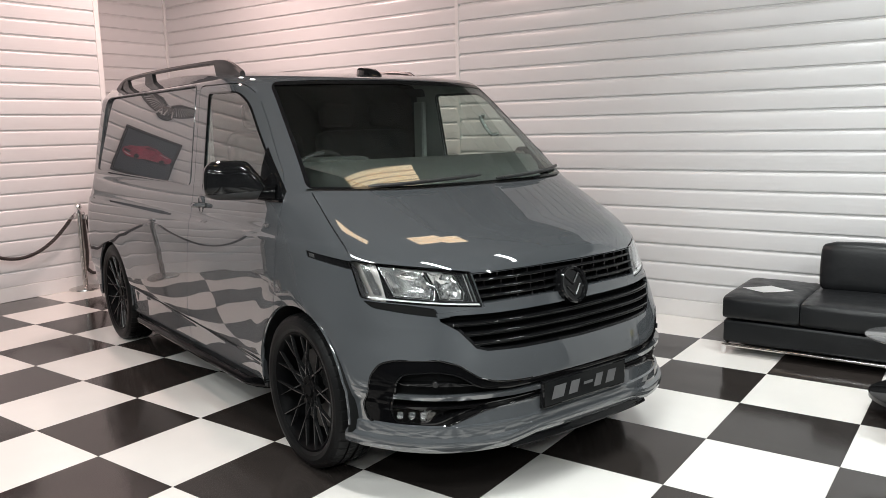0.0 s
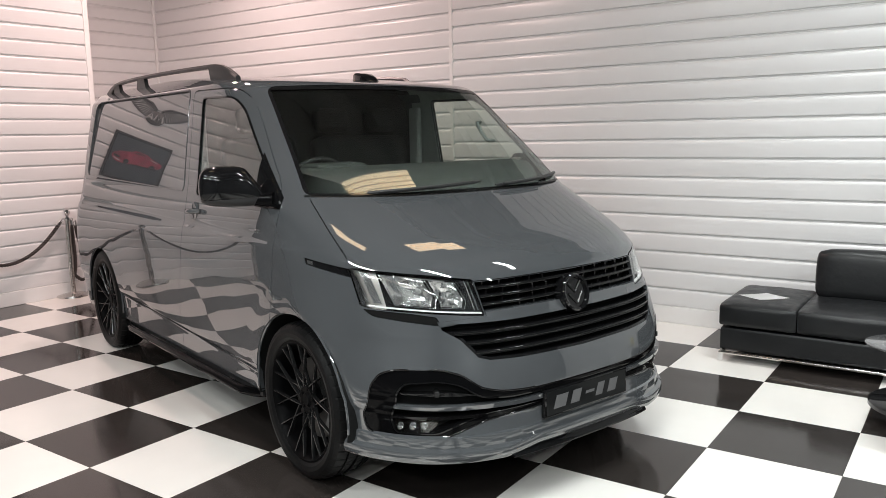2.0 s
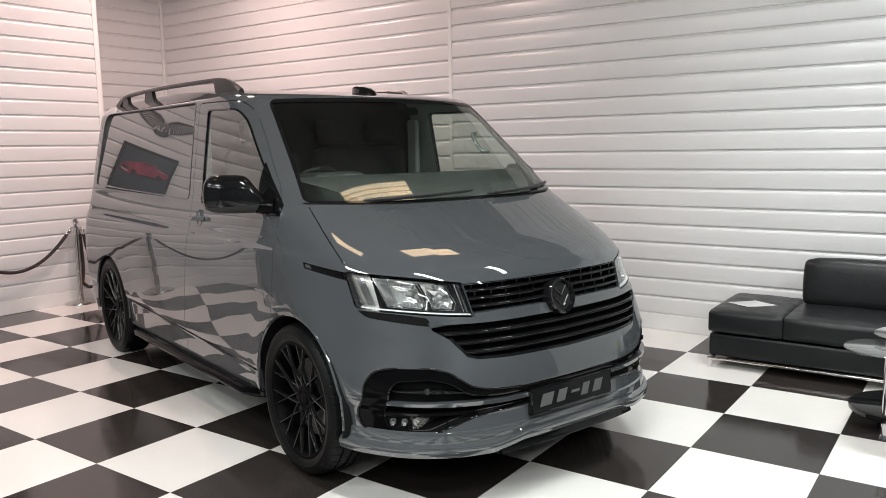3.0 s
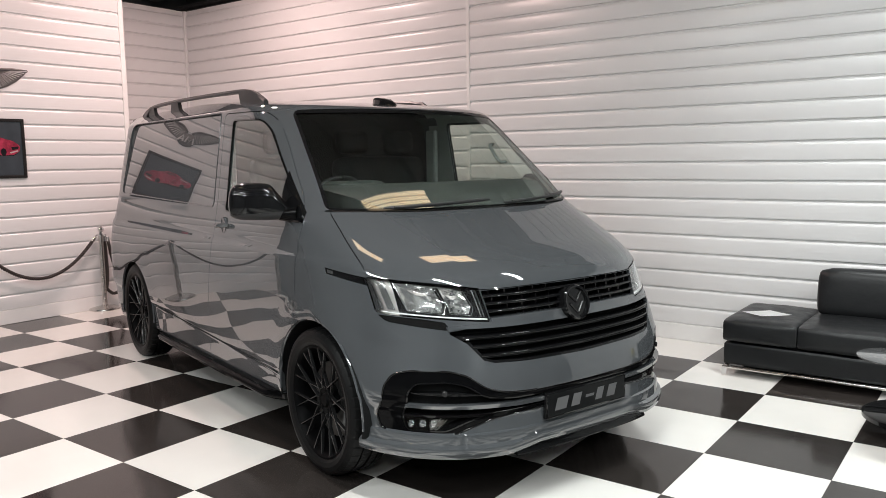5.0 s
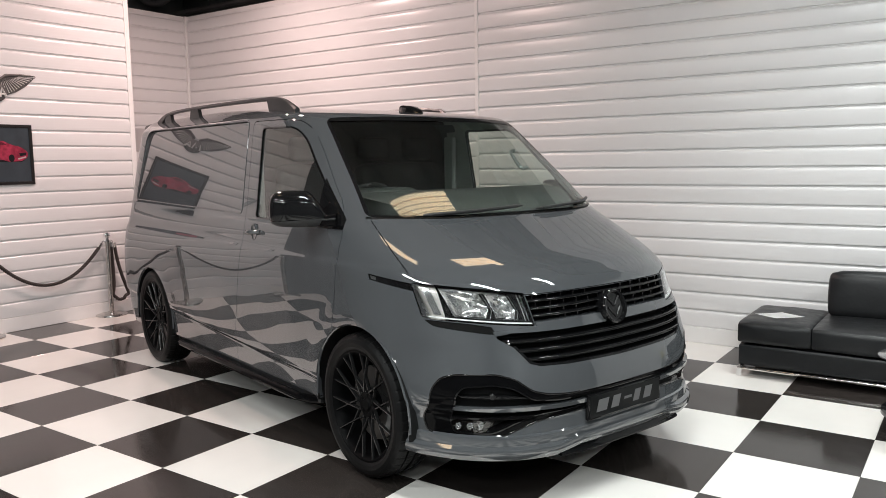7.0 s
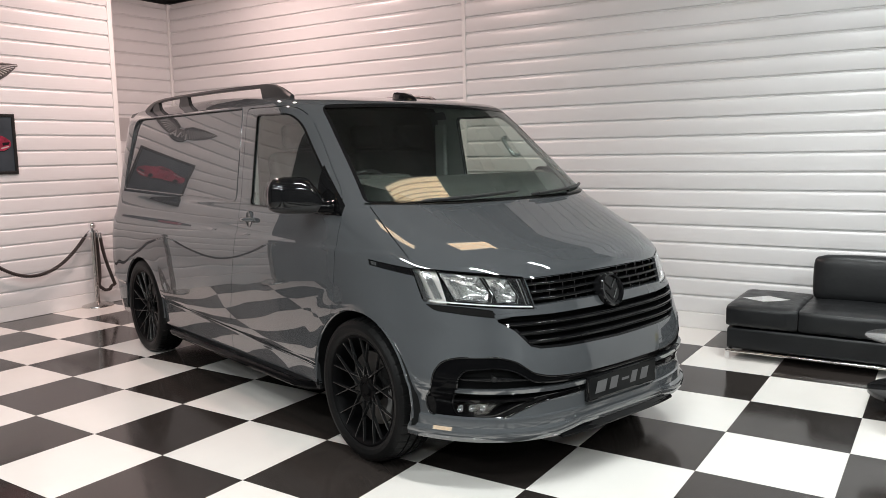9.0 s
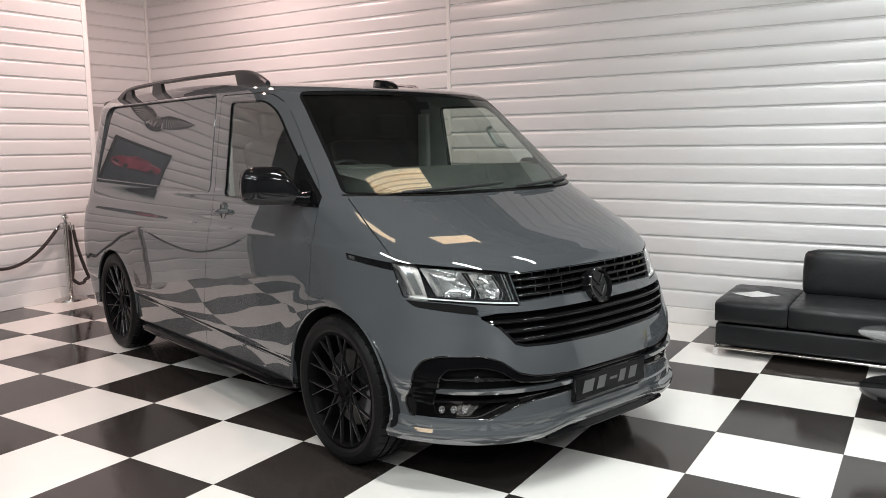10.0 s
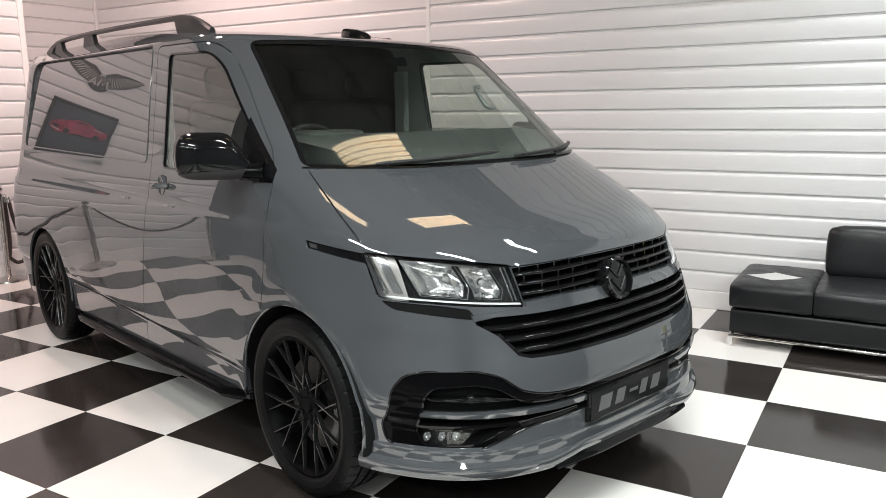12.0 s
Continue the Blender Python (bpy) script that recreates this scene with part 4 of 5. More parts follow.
# rounded front edges of the slats
for z0, dz, end in ((0.926, 0.0, 0.485), (0.893, 0.0, 0.482), (0.861, 0.0, 0.477), (0.753, 0.008, 0.612), (0.713, 0.008, 0.582), (0.674, 0.008, 0.550)):
    line = both_sides([on_skin(end * (1 - k / 16) + 0.004 * k / 16, z0 + dz * (1 - k / 16), -0.004) for k in range(17)])
    part("slat_edge", tube(bmesh.new(), line, 0.0062, 8), GLOSS, grille, smooth=1.2)
grille_sheet("grille_bar", [(-0.01, 0.789), (0.40, 0.793), (0.62, 0.797), (0.66, 0.786), (0.66, 0.806), (0.474, 0.819), (0.474, 0.833), (0.3, 0.836), (-0.01, 0.832)], -0.003, 0.04, PAINT, "grey bar across the grille", False, body_normal)
grille_sheet("grille_rim", [(-0.01, 0.632), (0.35, 0.640), (0.50, 0.648), (0.545, 0.662), (0.60, 0.735), (0.59, 0.742), (0.535, 0.670), (0.495, 0.658), (0.35, 0.650), (-0.01, 0.642)], 0.002, 0.04, GLOSS)
for z0, z1, ws in ((0.931, 0.952, (0.13, 0.21, 0.29, 0.37, 0.45)), (0.898, 0.921, (0.12, 0.20, 0.28, 0.36, 0.44)), (0.866, 0.888, (0.13, 0.21, 0.29, 0.37)), (0.836, 0.856, (0.13, 0.21, 0.29))):
    for w in ws:
        for s in (-1, 1):
            hit = SKIN.ray_cast(Vector((2, -w, (z0 + z1) / 2)), Vector((-1, 0, 0)))[0]
            part("fin", box(bmesh.new(), hit.x - 0.055, hit.x - 0.018, s * w - 0.004, s * w + 0.004, z0, z1), GLOSS, grille)

# emblem on the nose: a plain disc with bars
hub_x = SKIN.ray_cast(Vector((2, -0.01, 0.853)), Vector((-1, 0, 0)))[0].x
em = Matrix.Translation((hub_x + 0.014, 0, 0.853)) @ Matrix.Rotation(radians(90 - 16), 4, "Y") @ Matrix.Scale(1.12, 4)
badge = part("badge", lathe(bmesh.new(), [(0, 0.010), (0.058, 0.010), (0.060, 0.020), (0.068, 0.022), (0.074, 0.016), (0.075, -0.03), (0, -0.03)], 48, em), GLOSS, van, "round gloss black nose emblem")
for a, b in (((-0.036, 0.040), (0.0, 0.002)), ((0.0, 0.002), (0.036, 0.040)), ((-0.036, -0.002), (0.0, -0.044)), ((0.0, -0.044), (0.036, -0.002))):
    bm = tube(bmesh.new(), [em @ Vector((-a[1], a[0], 0.012)), em @ Vector((-b[1], b[0], 0.012))], 0.0055, 8)
    part("badge_bar", bm, SATIN, badge)

# lower bumper: black surrounds, grey bar, lamps
me = carve(shell(0.055, 0.06, 0.1, 0.25, 0.7), [("INTERSECT", fx(INSERT, 0.01))])
insert = panel_part("bumper_insert", both_halves(me), CABIN, van, "gloss black lower bumper insert with air slots")


def insert_sheet(name, pts, near, far, material, parent=None, label="", cut=None):
    steps = [("INTERSECT", fx(pts)), ("INTERSECT", fx(INSERT, -0.001))] + ([("DIFFERENCE", fx(cut))] if cut else [])
    me = carve(shell(near, far, 0.1, 0.25, 0.7), steps)
    return panel_part(name, both_halves(me), material, parent or insert, label)


SLOT = rounded([(-0.01, 0.490), (0.42, 0.492), (0.55, 0.506), (0.632, 0.566), (0.70, 0.582), (0.80, 0.572), (0.826, 0.53), (0.832, 0.42), (0.815, 0.352), (0.70, 0.352), (0.62, 0.395), (0.52, 0.430), (-0.01, 0.438)], [0, 0.03, 0.03, 0.03, 0.02, 0.02, 0.02, 0.03, 0.02, 0.02, 0.02, 0.03, 0])
insert_sheet("surround", INSERT, 0.004, 0.03, INSERT_BLACK, label="gloss black corner surround", cut=SLOT)
for s in (-1, 1):
    rim = [on_skin(max(w, 0.004), z, -0.0025) for w, z in INSERT[1:-1]]
    part("surround_rim", tube(bmesh.new(), [(p.x, s * p.y, p.z) for p in rim], 0.0045, 8), GLOSS, insert, smooth=1.2)
insert_sheet("surround_edge", SLOT, 0.006, 0.058, GLOSS, cut=grown(SLOT, -0.006))
insert_sheet("bumper_bar", [(-0.01, 0.450), (0.40, 0.452), (0.55, 0.458), (0.828, 0.464), (0.828, 0.477), (0.60, 0.477), (0.40, 0.471), (-0.01, 0.468)], 0.0, 0.035, PAINT, label="grey bar across the air slot")
for name, pts, near, mat in (("slot_blade", [(0.56, 0.512), (0.80, 0.520), (0.80, 0.526), (0.66, 0.532), (0.60, 0.522)], 0.016, GLOSS), ("slot_floor", [(0.40, 0.418), (0.70, 0.420), (0.83, 0.418), (0.83, 0.428), (0.60, 0.434), (0.40, 0.432)], 0.006, GLOSS)):
    for flip in (mirrored, lambda m: m):
        me = carve(shell(near, 0.05, 0.1, 0.25, 0.7), [("INTERSECT", fx(pts)), ("INTERSECT", fx(INSERT, -0.001))])
        panel_part(name, flip(me), mat, insert)
for side in (-1, 1):
    flip = mirrored if side > 0 else (lambda m: m)
    FOG = rounded([(0.830, 0.414), (0.688, 0.416), (0.722, 0.360), (0.814, 0.352)], 0.008)
    me = carve(shell(0.010, 0.014, 0.1, 0.25, 0.7), [("INTERSECT", fx(FOG))])
    fog = panel_part("fog_lamp", flip(me), LENS, van, "clear front fog lamp")
    fog.visible_shadow = False
    me = carve(shell(0.04, 0.05, 0.1, 0.25, 0.7), [("INTERSECT", fx(FOG))])
    panel_part("fog_reflector", flip(me), GLOSS, fog, "dark fog lamp backing")
    for w, z in ((0.80, 0.385), (0.768, 0.388), (0.735, 0.390)):
        hit = SKIN.ray_cast(Vector((2, -w, z)), Vector((-1, 0, 0)))[0]
        m = Matrix.Translation((hit.x - 0.03, side * w, z)) @ Matrix.Rotation(radians(90), 4, "Y")
        part("fog_bowl", lathe(bmesh.new(), [(0.0175, 0.010), (0.013, 0.000), (0.006, -0.008), (0, -0.008)], 14, m), CHROME, fog)
    hit = SKIN.ray_cast(Vector((2, -0.70, 0.535)), Vector((-1, 0, 0)))[0]
    m = Matrix.Translation((hit.x - 0.030, side * 0.70, 0.527)) @ Matrix.Rotation(radians(90), 4, "Y") @ Matrix.Rotation(radians(-side * 35), 4, "X")
    part("parking_sensor", lathe(bmesh.new(), [(0.013, -0.03), (0.013, 0.016), (0.011, 0.018), (0, 0.018)], 18, m), SATIN, insert, "round parking sensor")

# front lip
lip_profile = [(-0.004, 0.350), (0.010, 0.342), (0.013, 0.325), (0.016, 0.302), (0.032, 0.290), (0.037, 0.272), (0.032, 0.251), (0.026, 0.243), (0.0, 0.240), (-0.05, 0.243), (-0.05, 0.34)]
bm = bmesh.new()
i0 = int(np.argmin(abs(HEIGHTS - 0.32)))
cols = [j for j in range(NC) if GRID[i0, j, 0] > 0.375]
line = [(Vector(GRID[i0, j]), Vector(GRID_N[i0, j])) for j in cols]
line = line + [(Vector((p.x, -p.y, p.z)), Vector((q.x, -q.y, q.z))) for p, q in line[-2::-1]]
rings = []
for p, q in line:
    q = Vector((q.x, q.y, 0)).normalized()
    mid_t = max(0.0, 1 - abs(p.y) / 0.45)
    rings.append([bm.verts.new((p.x + q.x * o, p.y + q.y * o, z + 0.026 * min(1, mid_t * 3) * (z < 0.30) * (o > -0.01))) for o, z in lip_profile])
k = len(lip_profile)
for a, b in zip(rings, rings[1:]):
    for i in range(k):
        bm.faces.new((a[i], a[(i + 1) % k], b[(i + 1) % k], b[i]))
bm.faces.new(rings[0][::-1])
bm.faces.new(rings[-1])
lip = part("front_lip", bm, PAINT, van, "grey front lip spoiler")
bm = bmesh.new()
rings = []
for p, q in line:
    if abs(p.y) < 0.43:
        q = Vector((q.x, q.y, 0)).normalized()
        rings.append([bm.verts.new((p.x + q.x * o, p.y + q.y * o, z)) for o, z in ((0.010, 0.272), (0.022, 0.256), (0.032, 0.240), (0.032, 0.232), (-0.03, 0.230), (-0.03, 0.272))])
for a, b in zip(rings, rings[1:]):
    for i in range(6):
        bm.faces.new((a[i], a[(i + 1) % 6], b[(i + 1) % 6], b[i]))
bm.faces.new(rings[0][::-1])
bm.faces.new(rings[-1])
part("lip_blade", bm, GLOSS, lip, "gloss black blade under the lip")

# number plate: plain bars in place of the letters
plate = part("number_plate", box(bmesh.new(), 0.868, 0.890, -0.265, 0.265, 0.362, 0.482, 0.004, 2), GLOSS, van, "dark grey plate in a black holder")
part("plate_face", box(bmesh.new(), 0.8895, 0.8915, -0.255, 0.255, 0.370, 0.474), PLATE_GREY, plate)
for y0, y1 in ((-0.214, -0.124), (-0.110, -0.038), (0.050, 0.112), (0.128, 0.200)):
    bm = slab(bmesh.new(), [(0.8912, y0, 0.394), (0.8912, y1 - 0.018, 0.394), (0.8912, y1, 0.450), (0.8912, y0 + 0.018, 0.450)], (0.0015, 0, 0))
    part("plate_bar", bm, PLATE_SILVER, plate, "plain silver bar")
part("plate_bar", slab(bmesh.new(), [(0.8912, -0.015, 0.418), (0.8912, 0.04, 0.418), (0.8912, 0.043, 0.430), (0.8912, -0.012, 0.430)], (0.0015, 0, 0)), PLATE_SILVER, plate, "plain silver bar")

# door mirrors
def mirror_unit(side):
    def sq(a, p):
        return math.copysign(abs(a) ** p, a)

    m = pose(-0.405, side * 1.035, 1.330, 0, 0, side * 22) if side < 0 else pose(-0.53, 0.985, 1.33, 0, 0, 74)

    def housing(grow):
        """A rounded block, upright outside, its inner side leaning outwards to the top."""
        bm = bmesh.new()
        bmesh.ops.create_uvsphere(bm, u_segments=56, v_segments=36, radius=1)
        for v in bm.verts:
            x, y, z = sq(v.co.x, 0.50), sq(v.co.y, 0.50), sq(v.co.z, 0.50)
            out = y * side
            lean = 1.10 - 0.56 * smooth_step((z + 0.75) / 1.7) if out < 0 else 1.0 - 0.07 * max(0.0, z)
            X = x * (0.100 if x > 0 else 0.030) * (1 - 0.18 * max(0.0, z) ** 2)
            v.co = Vector((X * grow, y * 0.150 * lean * grow, (z * 0.093 + 0.004 * out) * grow))
        return bm

    bm = housing(1.0)
    bm.transform(m)
    unit = part("door_mirror", bm, GLOSS, van, "gloss black door mirror", smooth=1.2)
    bm = housing(1.022)
    bmesh.ops.bisect_plane(bm, geom=bm.verts[:] + bm.edges[:] + bm.faces[:], plane_co=(0, 0, -0.056), plane_no=(0, 0.05 * side, 1), clear_outer=True)
    bmesh.ops.edgeloop_fill(bm, edges=[e for e in bm.edges if e.is_boundary])
    bm.transform(m)
    part("mirror_underside", bm, PLASTIC, unit, "satin black lower shell of the mirror")
    inner, outer = sorted((side * 0.115, -side * 0.040))
    bm = box(bmesh.new(), -0.036, -0.028, inner, outer, -0.068, 0.066, 0.002, 1)
    bm.transform(m)
    part("mirror_glass", bm, CHROME, unit, "mirror glass")
    bm = tube(bmesh.new(), [(-0.25, side * 0.895, 1.262), (-0.28, side * 0.93, 1.262), (-0.33, side * 0.965, 1.266), (-0.38, side * 1.0, 1.275)], [0.045, 0.034, 0.030, 0.030], 14)
    part("mirror_arm", bm, INSERT_BLACK, unit, "black mirror arm")
    bm = tube(bmesh.new(), [(-0.42, side * 0.924, 1.238), (-0.30, side * 0.922, 1.236), (-0.18, side * 0.912, 1.236)], [0.008, 0.014, 0.010], 8)
    part("mirror_foot", bm, INSERT_BLACK, unit)


mirror_unit(-1)
mirror_unit(1)

# roof rails
def roof_z(x, w):
    hit = SKIN.ray_cast(Vector((x, -w, 3)), Vector((0, 0, -1)))[0]
    return hit.z if hit else 1.85


RAIL_W = 0.742
for side in (-1, 1):
    line = [(-0.93, 1.886), (-0.98, 1.908), (-1.05, 1.935), (-1.13, 1.957), (-1.22, 1.968), (-1.275, 1.971), (-1.30, 1.972), (-1.5, 1.977), (-1.8, 1.984), (-2.1, 1.989), (-2.4, 1.992), (-2.7, 1.993), (-2.93, 1.991), (-3.05, 1.987), (-3.16, 1.978), (-3.27, 1.960), (-3.37, 1.930)]
    if side > 0:
        line = [(-1.38 + (x + 0.93) * (3.37 - 1.38) / (3.37 - 0.93), z + (0.018 if x > -1.1 else 0.0)) for x, z in line]
    bm = bmesh.new()
    rings = []
    for x, zt in line:
        solid = x > (-1.29 if side < 0 else -1.67) or x < -3.2
        low = min(zt - 0.012, roof_z(x, RAIL_W) - 0.012) if solid else zt - 0.024
        rings.append([bm.verts.new((x, side * (RAIL_W + a), z)) for a, z in ((-0.014, low), (-0.016, zt - 0.012), (-0.008, zt), (0.008, zt - 0.001), (0.016, zt - 0.014), (0.015, low))])
    for a, b in zip(rings, rings[1:]):
        for i in range(6):
            bm.faces.new((a[i], a[(i + 1) % 6], b[(i + 1) % 6], b[i]))
    bm.faces.new(rings[0][::-1])
    bm.faces.new(rings[-1])
    rail = part("roof_rail", bm, RAIL, van, "satin black roof rail")
    for x0, x1 in ((-2.64, -2.44), (-3.20, -3.04)):
        zr = roof_z((x0 + x1) / 2, RAIL_W) - 0.012
        pts = [(x0 + 0.03, 1.975), (x1 - 0.03, 1.975), (x1, zr), (x0, zr)]
        part("rail_foot", slab(bmesh.new(), [(x, side * (RAIL_W - 0.013), z) for x, z in pts], (0, side * 0.026, 0)), RAIL, rail)

# aerial, wipers
az = SKIN.ray_cast(Vector((-0.83, -0.01, 3)), Vector((0, 0, -1)))[0].z
bm = bmesh.new()
rings = []
for x, w, h in ((-0.74, 0.030, 0.006), (-0.755, 0.045, 0.024), (-0.80, 0.052, 0.040), (-0.86, 0.050, 0.044), (-0.90, 0.042, 0.040), (-0.915, 0.03, 0.008)):
    zz = SKIN.ray_cast(Vector((x, -0.01, 3)), Vector((0, 0, -1)))[0].z
    rings.append([bm.verts.new((x, y * w, zz + z * h - 0.004)) for y, z in ((-1, 0), (-0.9, 0.7), (-0.6, 1), (0.6, 1), (0.9, 0.7), (1, 0))])
for a, b in zip(rings, rings[1:]):
    for i in range(6):
        bm.faces.new((a[i], a[(i + 1) % 6], b[(i + 1) % 6], b[i]))
bm.faces.new(rings[0][::-1])
bm.faces.new(rings[-1])
part("roof_aerial", bm, GLOSS, van, "small black roof aerial")


def on_screen(w, z, lift):
    hit, nn, i, d = SKIN.ray_cast(Vector((2, -abs(w), z)), Vector((-1, 0, 0)))
    n = skin_normal(hit)
    p = hit + n * lift
    return Vector((p.x, math.copysign(abs(p.y), w), p.z))


for w0, w1, z0, z1 in ((-0.60, 0.04, 1.286, 1.306), (0.12, 0.76, 1.286, 1.320)):
    k = 14
    blade = [on_screen(w0 + (w1 - w0) * i / k, z0 + (z1 - z0) * (i / k) ** 1.3, 0.012) for i in range(k + 1)]
    wiper = part("wiper", tube(bmesh.new(), blade, [0.005] + [0.0095] * (k - 1) + [0.004], 8), PLASTIC, van, "black windscreen wiper")
    arm = [on_screen(w0 + (w1 - w0) * i / k, z0 - 0.006 + (z1 - z0) * (i / k) ** 1.3, 0.024) for i in range(1, 9)]
    part("wiper_arm", tube(bmesh.new(), arm, [0.006, 0.007, 0.008, 0.008, 0.007, 0.006, 0.006, 0.005], 6), PLASTIC, wiper)

# spoiler over the tail
bm = bmesh.new()
rings = []
for y in [-0.70 + 0.14 * k for k in range(11)]:
    e = 1 - (abs(y) / 0.70) ** 6 * 0.5
    rings.append([bm.verts.new((x, y, z)) for x, z in ((-3.60, 1.915 + 0.02 * e), (-3.86, 1.905 + 0.012 * e), (-3.90 * 1.0 - 0.03 * e, 1.885), (-3.84, 1.872), (-3.62, 1.88))])
for a, b in zip(rings, rings[1:]):
    for i in range(5):
        bm.faces.new((a[i], a[(i + 1) % 5], b[(i + 1) % 5], b[i]))
bm.faces.new(rings[0][::-1])
bm.faces.new(rings[-1])
part("roof_spoiler", bm, GLOSS, van, "black roof spoiler over the tailgate")

# side steps, sill and underbody
for side in (-1, 1):
    bm = tube(bmesh.new(), [(-0.46, side * 0.88, 0.268), (-0.53, side * 0.930, 0.266), (-0.62, side * 0.952, 0.264), (-2.42, side * 0.974, 0.250), (-2.53, side * 0.958, 0.250), (-2.60, side * 0.90, 0.252)], 0.024, 14)
    bar = part("side_step", bm, INSERT_BLACK, van, "black side step bar")
    part("sill_cover", slab(bmesh.new(), [(-0.44, side * 0.905, 0.262), (-2.57, side * 0.930, 0.262), (-2.57, side * 0.944, 0.262), (-0.44, side * 0.918, 0.262)], (0, 0, 0.043)), PLASTIC, bar, "black sill cover")
    for x in (-0.8, -1.5, -2.2):
        part("step_bracket", box(bmesh.new(), x - 0.03, x + 0.03, min(side * 0.7, side * 0.94), max(side * 0.7, side * 0.94), 0.25, 0.275), PLASTIC, bar)
bm = box(bmesh.new(), -3.85, 0.80, -0.53, 0.53, 0.24, 0.30)
box(bm, -2.57, -0.44, -0.90, 0.90, 0.262, 0.30)
box(bm, -3.85, -3.42, -0.86, 0.86, 0.262, 0.30)
box(bm, 0.44, 0.60, -0.78, 0.78, 0.262, 0.30)
part("underbody", bm, CABIN, van, "dark underbody")


# wheels
def wheel_parts():
    """One wheel, its axle along y, the outer face towards -y."""
    w = new("wheel")
    w.parent = van
    w["label"] = "black multi-spoke alloy wheel with a low tyre"
    turn = Matrix.Rotation(radians(90), 4, "X")
    R, n = 0.350, 360
    prof = [(0.262, -0.100), (0.272, -0.112), (0.285, -0.121), (0.305, -0.126), (0.322, -0.123), (0.334, -0.114), (0.342, -0.104), (R - 0.003, -0.088), (R, -0.066), (R, -0.058), (R - 0.008, -0.057), (R - 0.008, -0.047), (R, -0.046), (R + 0.001, -0.012), (R - 0.008, -0.011), (R - 0.008, 0.011), (R + 0.001, 0.012), (R, 0.046), (R - 0.008, 0.047), (R - 0.008, 0.057), (R, 0.058), (R, 0.066), (R - 0.003, 0.088), (0.342, 0.104), (0.334, 0.114), (0.322, 0.123), (0.305, 0.126), (0.285, 0.121), (0.262, 0.100)]
    bm = bmesh.new()
    rings = []
    for r, h in prof:
        ring = []
        for k in range(n):
            a = 2 * math.pi * k / n
            cut = 0.0035 if (k % 8 == 0 and r > R - 0.010 and abs(h) > 0.045) or (k % 10 == 2 and r > R - 0.002 and abs(h) < 0.046) else 0.0
            ring.append(bm.verts.new(((r - cut) * math.cos(a), h, (r - cut) * math.sin(a))))
        rings.append(ring)
    for a, b in zip(rings, rings[1:]):
        for k in range(n):
            bm.faces.new((a[k], a[(k + 1) % n], b[(k + 1) % n], b[k]))
    part("tyre", bm, RUBBER, w, "low-profile black tyre", smooth=0.30)
    rim = lathe(bmesh.new(), [(0.262, -0.098), (0.272, -0.108), (0.270, -0.113), (0.262, -0.113), (0.255, -0.104), (0.246, -0.090), (0.240, -0.05), (0.232, 0.06), (0.240, 0.10), (0.262, 0.10)], 72, turn @ Matrix.Diagonal((1, 1, -1, 1)), closed=True)
    rim = part("rim", rim, RIM_BLACK, w, "satin black alloy rim")
    # crossing spokes, two from each of ten roots
    for k in range(10):
        for s in (-1, 1):
            a0, a1 = radians(36 * k - s * 8), radians(36 * k + s * 26)
            bm = bmesh.new()
            prev = None
            m = 6
            for i in range(m + 1):
                t = i / m
                p0, p1 = Vector((math.cos(a0), math.sin(a0))) * 0.060, Vector((math.cos(a1), math.sin(a1))) * 0.263
                pt = p0.lerp(p1, t)
                r, a = pt.length, math.atan2(pt.y, pt.x)
                d = -0.074 - 0.036 * t ** 0.7 + (0.004 if s > 0 else 0)
                wd = 0.0052 - 0.0014 * t
                th = 0.020 - 0.006 * t
                c = Vector((math.cos(a), 0, math.sin(a)))
                q = Vector((-math.sin(a), 0, math.cos(a)))
                ring = [bm.verts.new(c * r + q * u * wd + Vector((0, d + v * th, 0))) for u, v in ((-0.55, 0), (0.55, 0), (1, 0.35), (1, 1), (-1, 1), (-1, 0.35))]
                if prev:
                    for j in range(6):
                        bm.faces.new((prev[j], prev[(j + 1) % 6], ring[(j + 1) % 6], ring[j]))
                else:
                    bm.faces.new(ring[::-1])
                prev = ring
            bm.faces.new(prev)
            part("spoke", bm, SATIN, w)
    hubm = turn
    part("hub", lathe(bmesh.new(), [(0, 0.078), (0.026, 0.078), (0.030, 0.074), (0.034, 0.068), (0.058, 0.072), (0.070, 0.066), (0.074, 0.04), (0.074, -0.03), (0, -0.03)], 36, hubm), RIM_BLACK, w, "wheel hub with centre cap")
    for k in range(5):
        a = radians(72 * k + 18)
        part("wheel_bolt", lathe(bmesh.new(), [(0, 0.074), (0.008, 0.074), (0.010, 0.066), (0.010, 0.04)], 8, hubm @ Matrix.Translation((0.048 * math.cos(a), 0.048 * math.sin(a), 0))), RIM_BLACK, w)
    part("brake_disc", lathe(bmesh.new(), [(0.06, 0.022), (0.178, 0.022), (0.180, 0.010), (0.178, -0.004), (0.06, -0.004)], 48, hubm), IRON, w, "grey brake disc")
    bm = bmesh.new()
    arc = [radians(-28 + 56 * i / 8) for i in range(9)]
    rr = [[bm.verts.new((r * math.cos(a), y, r * math.sin(a))) for r, y in ((0.148, -0.046), (0.182, -0.048), (0.192, -0.02), (0.192, 0.03), (0.148, 0.03))] for a in arc]
    for a, b in zip(rr, rr[1:]):
        for i in range(5):
            bm.faces.new((a[i], a[(i + 1) % 5], b[(i + 1) % 5], b[i]))
    bm.faces.new(rr[0][::-1])
    bm.faces.new(rr[-1])
    part("brake_caliper", bm, CALIPER, w, "cast grey brake caliper")
    return w


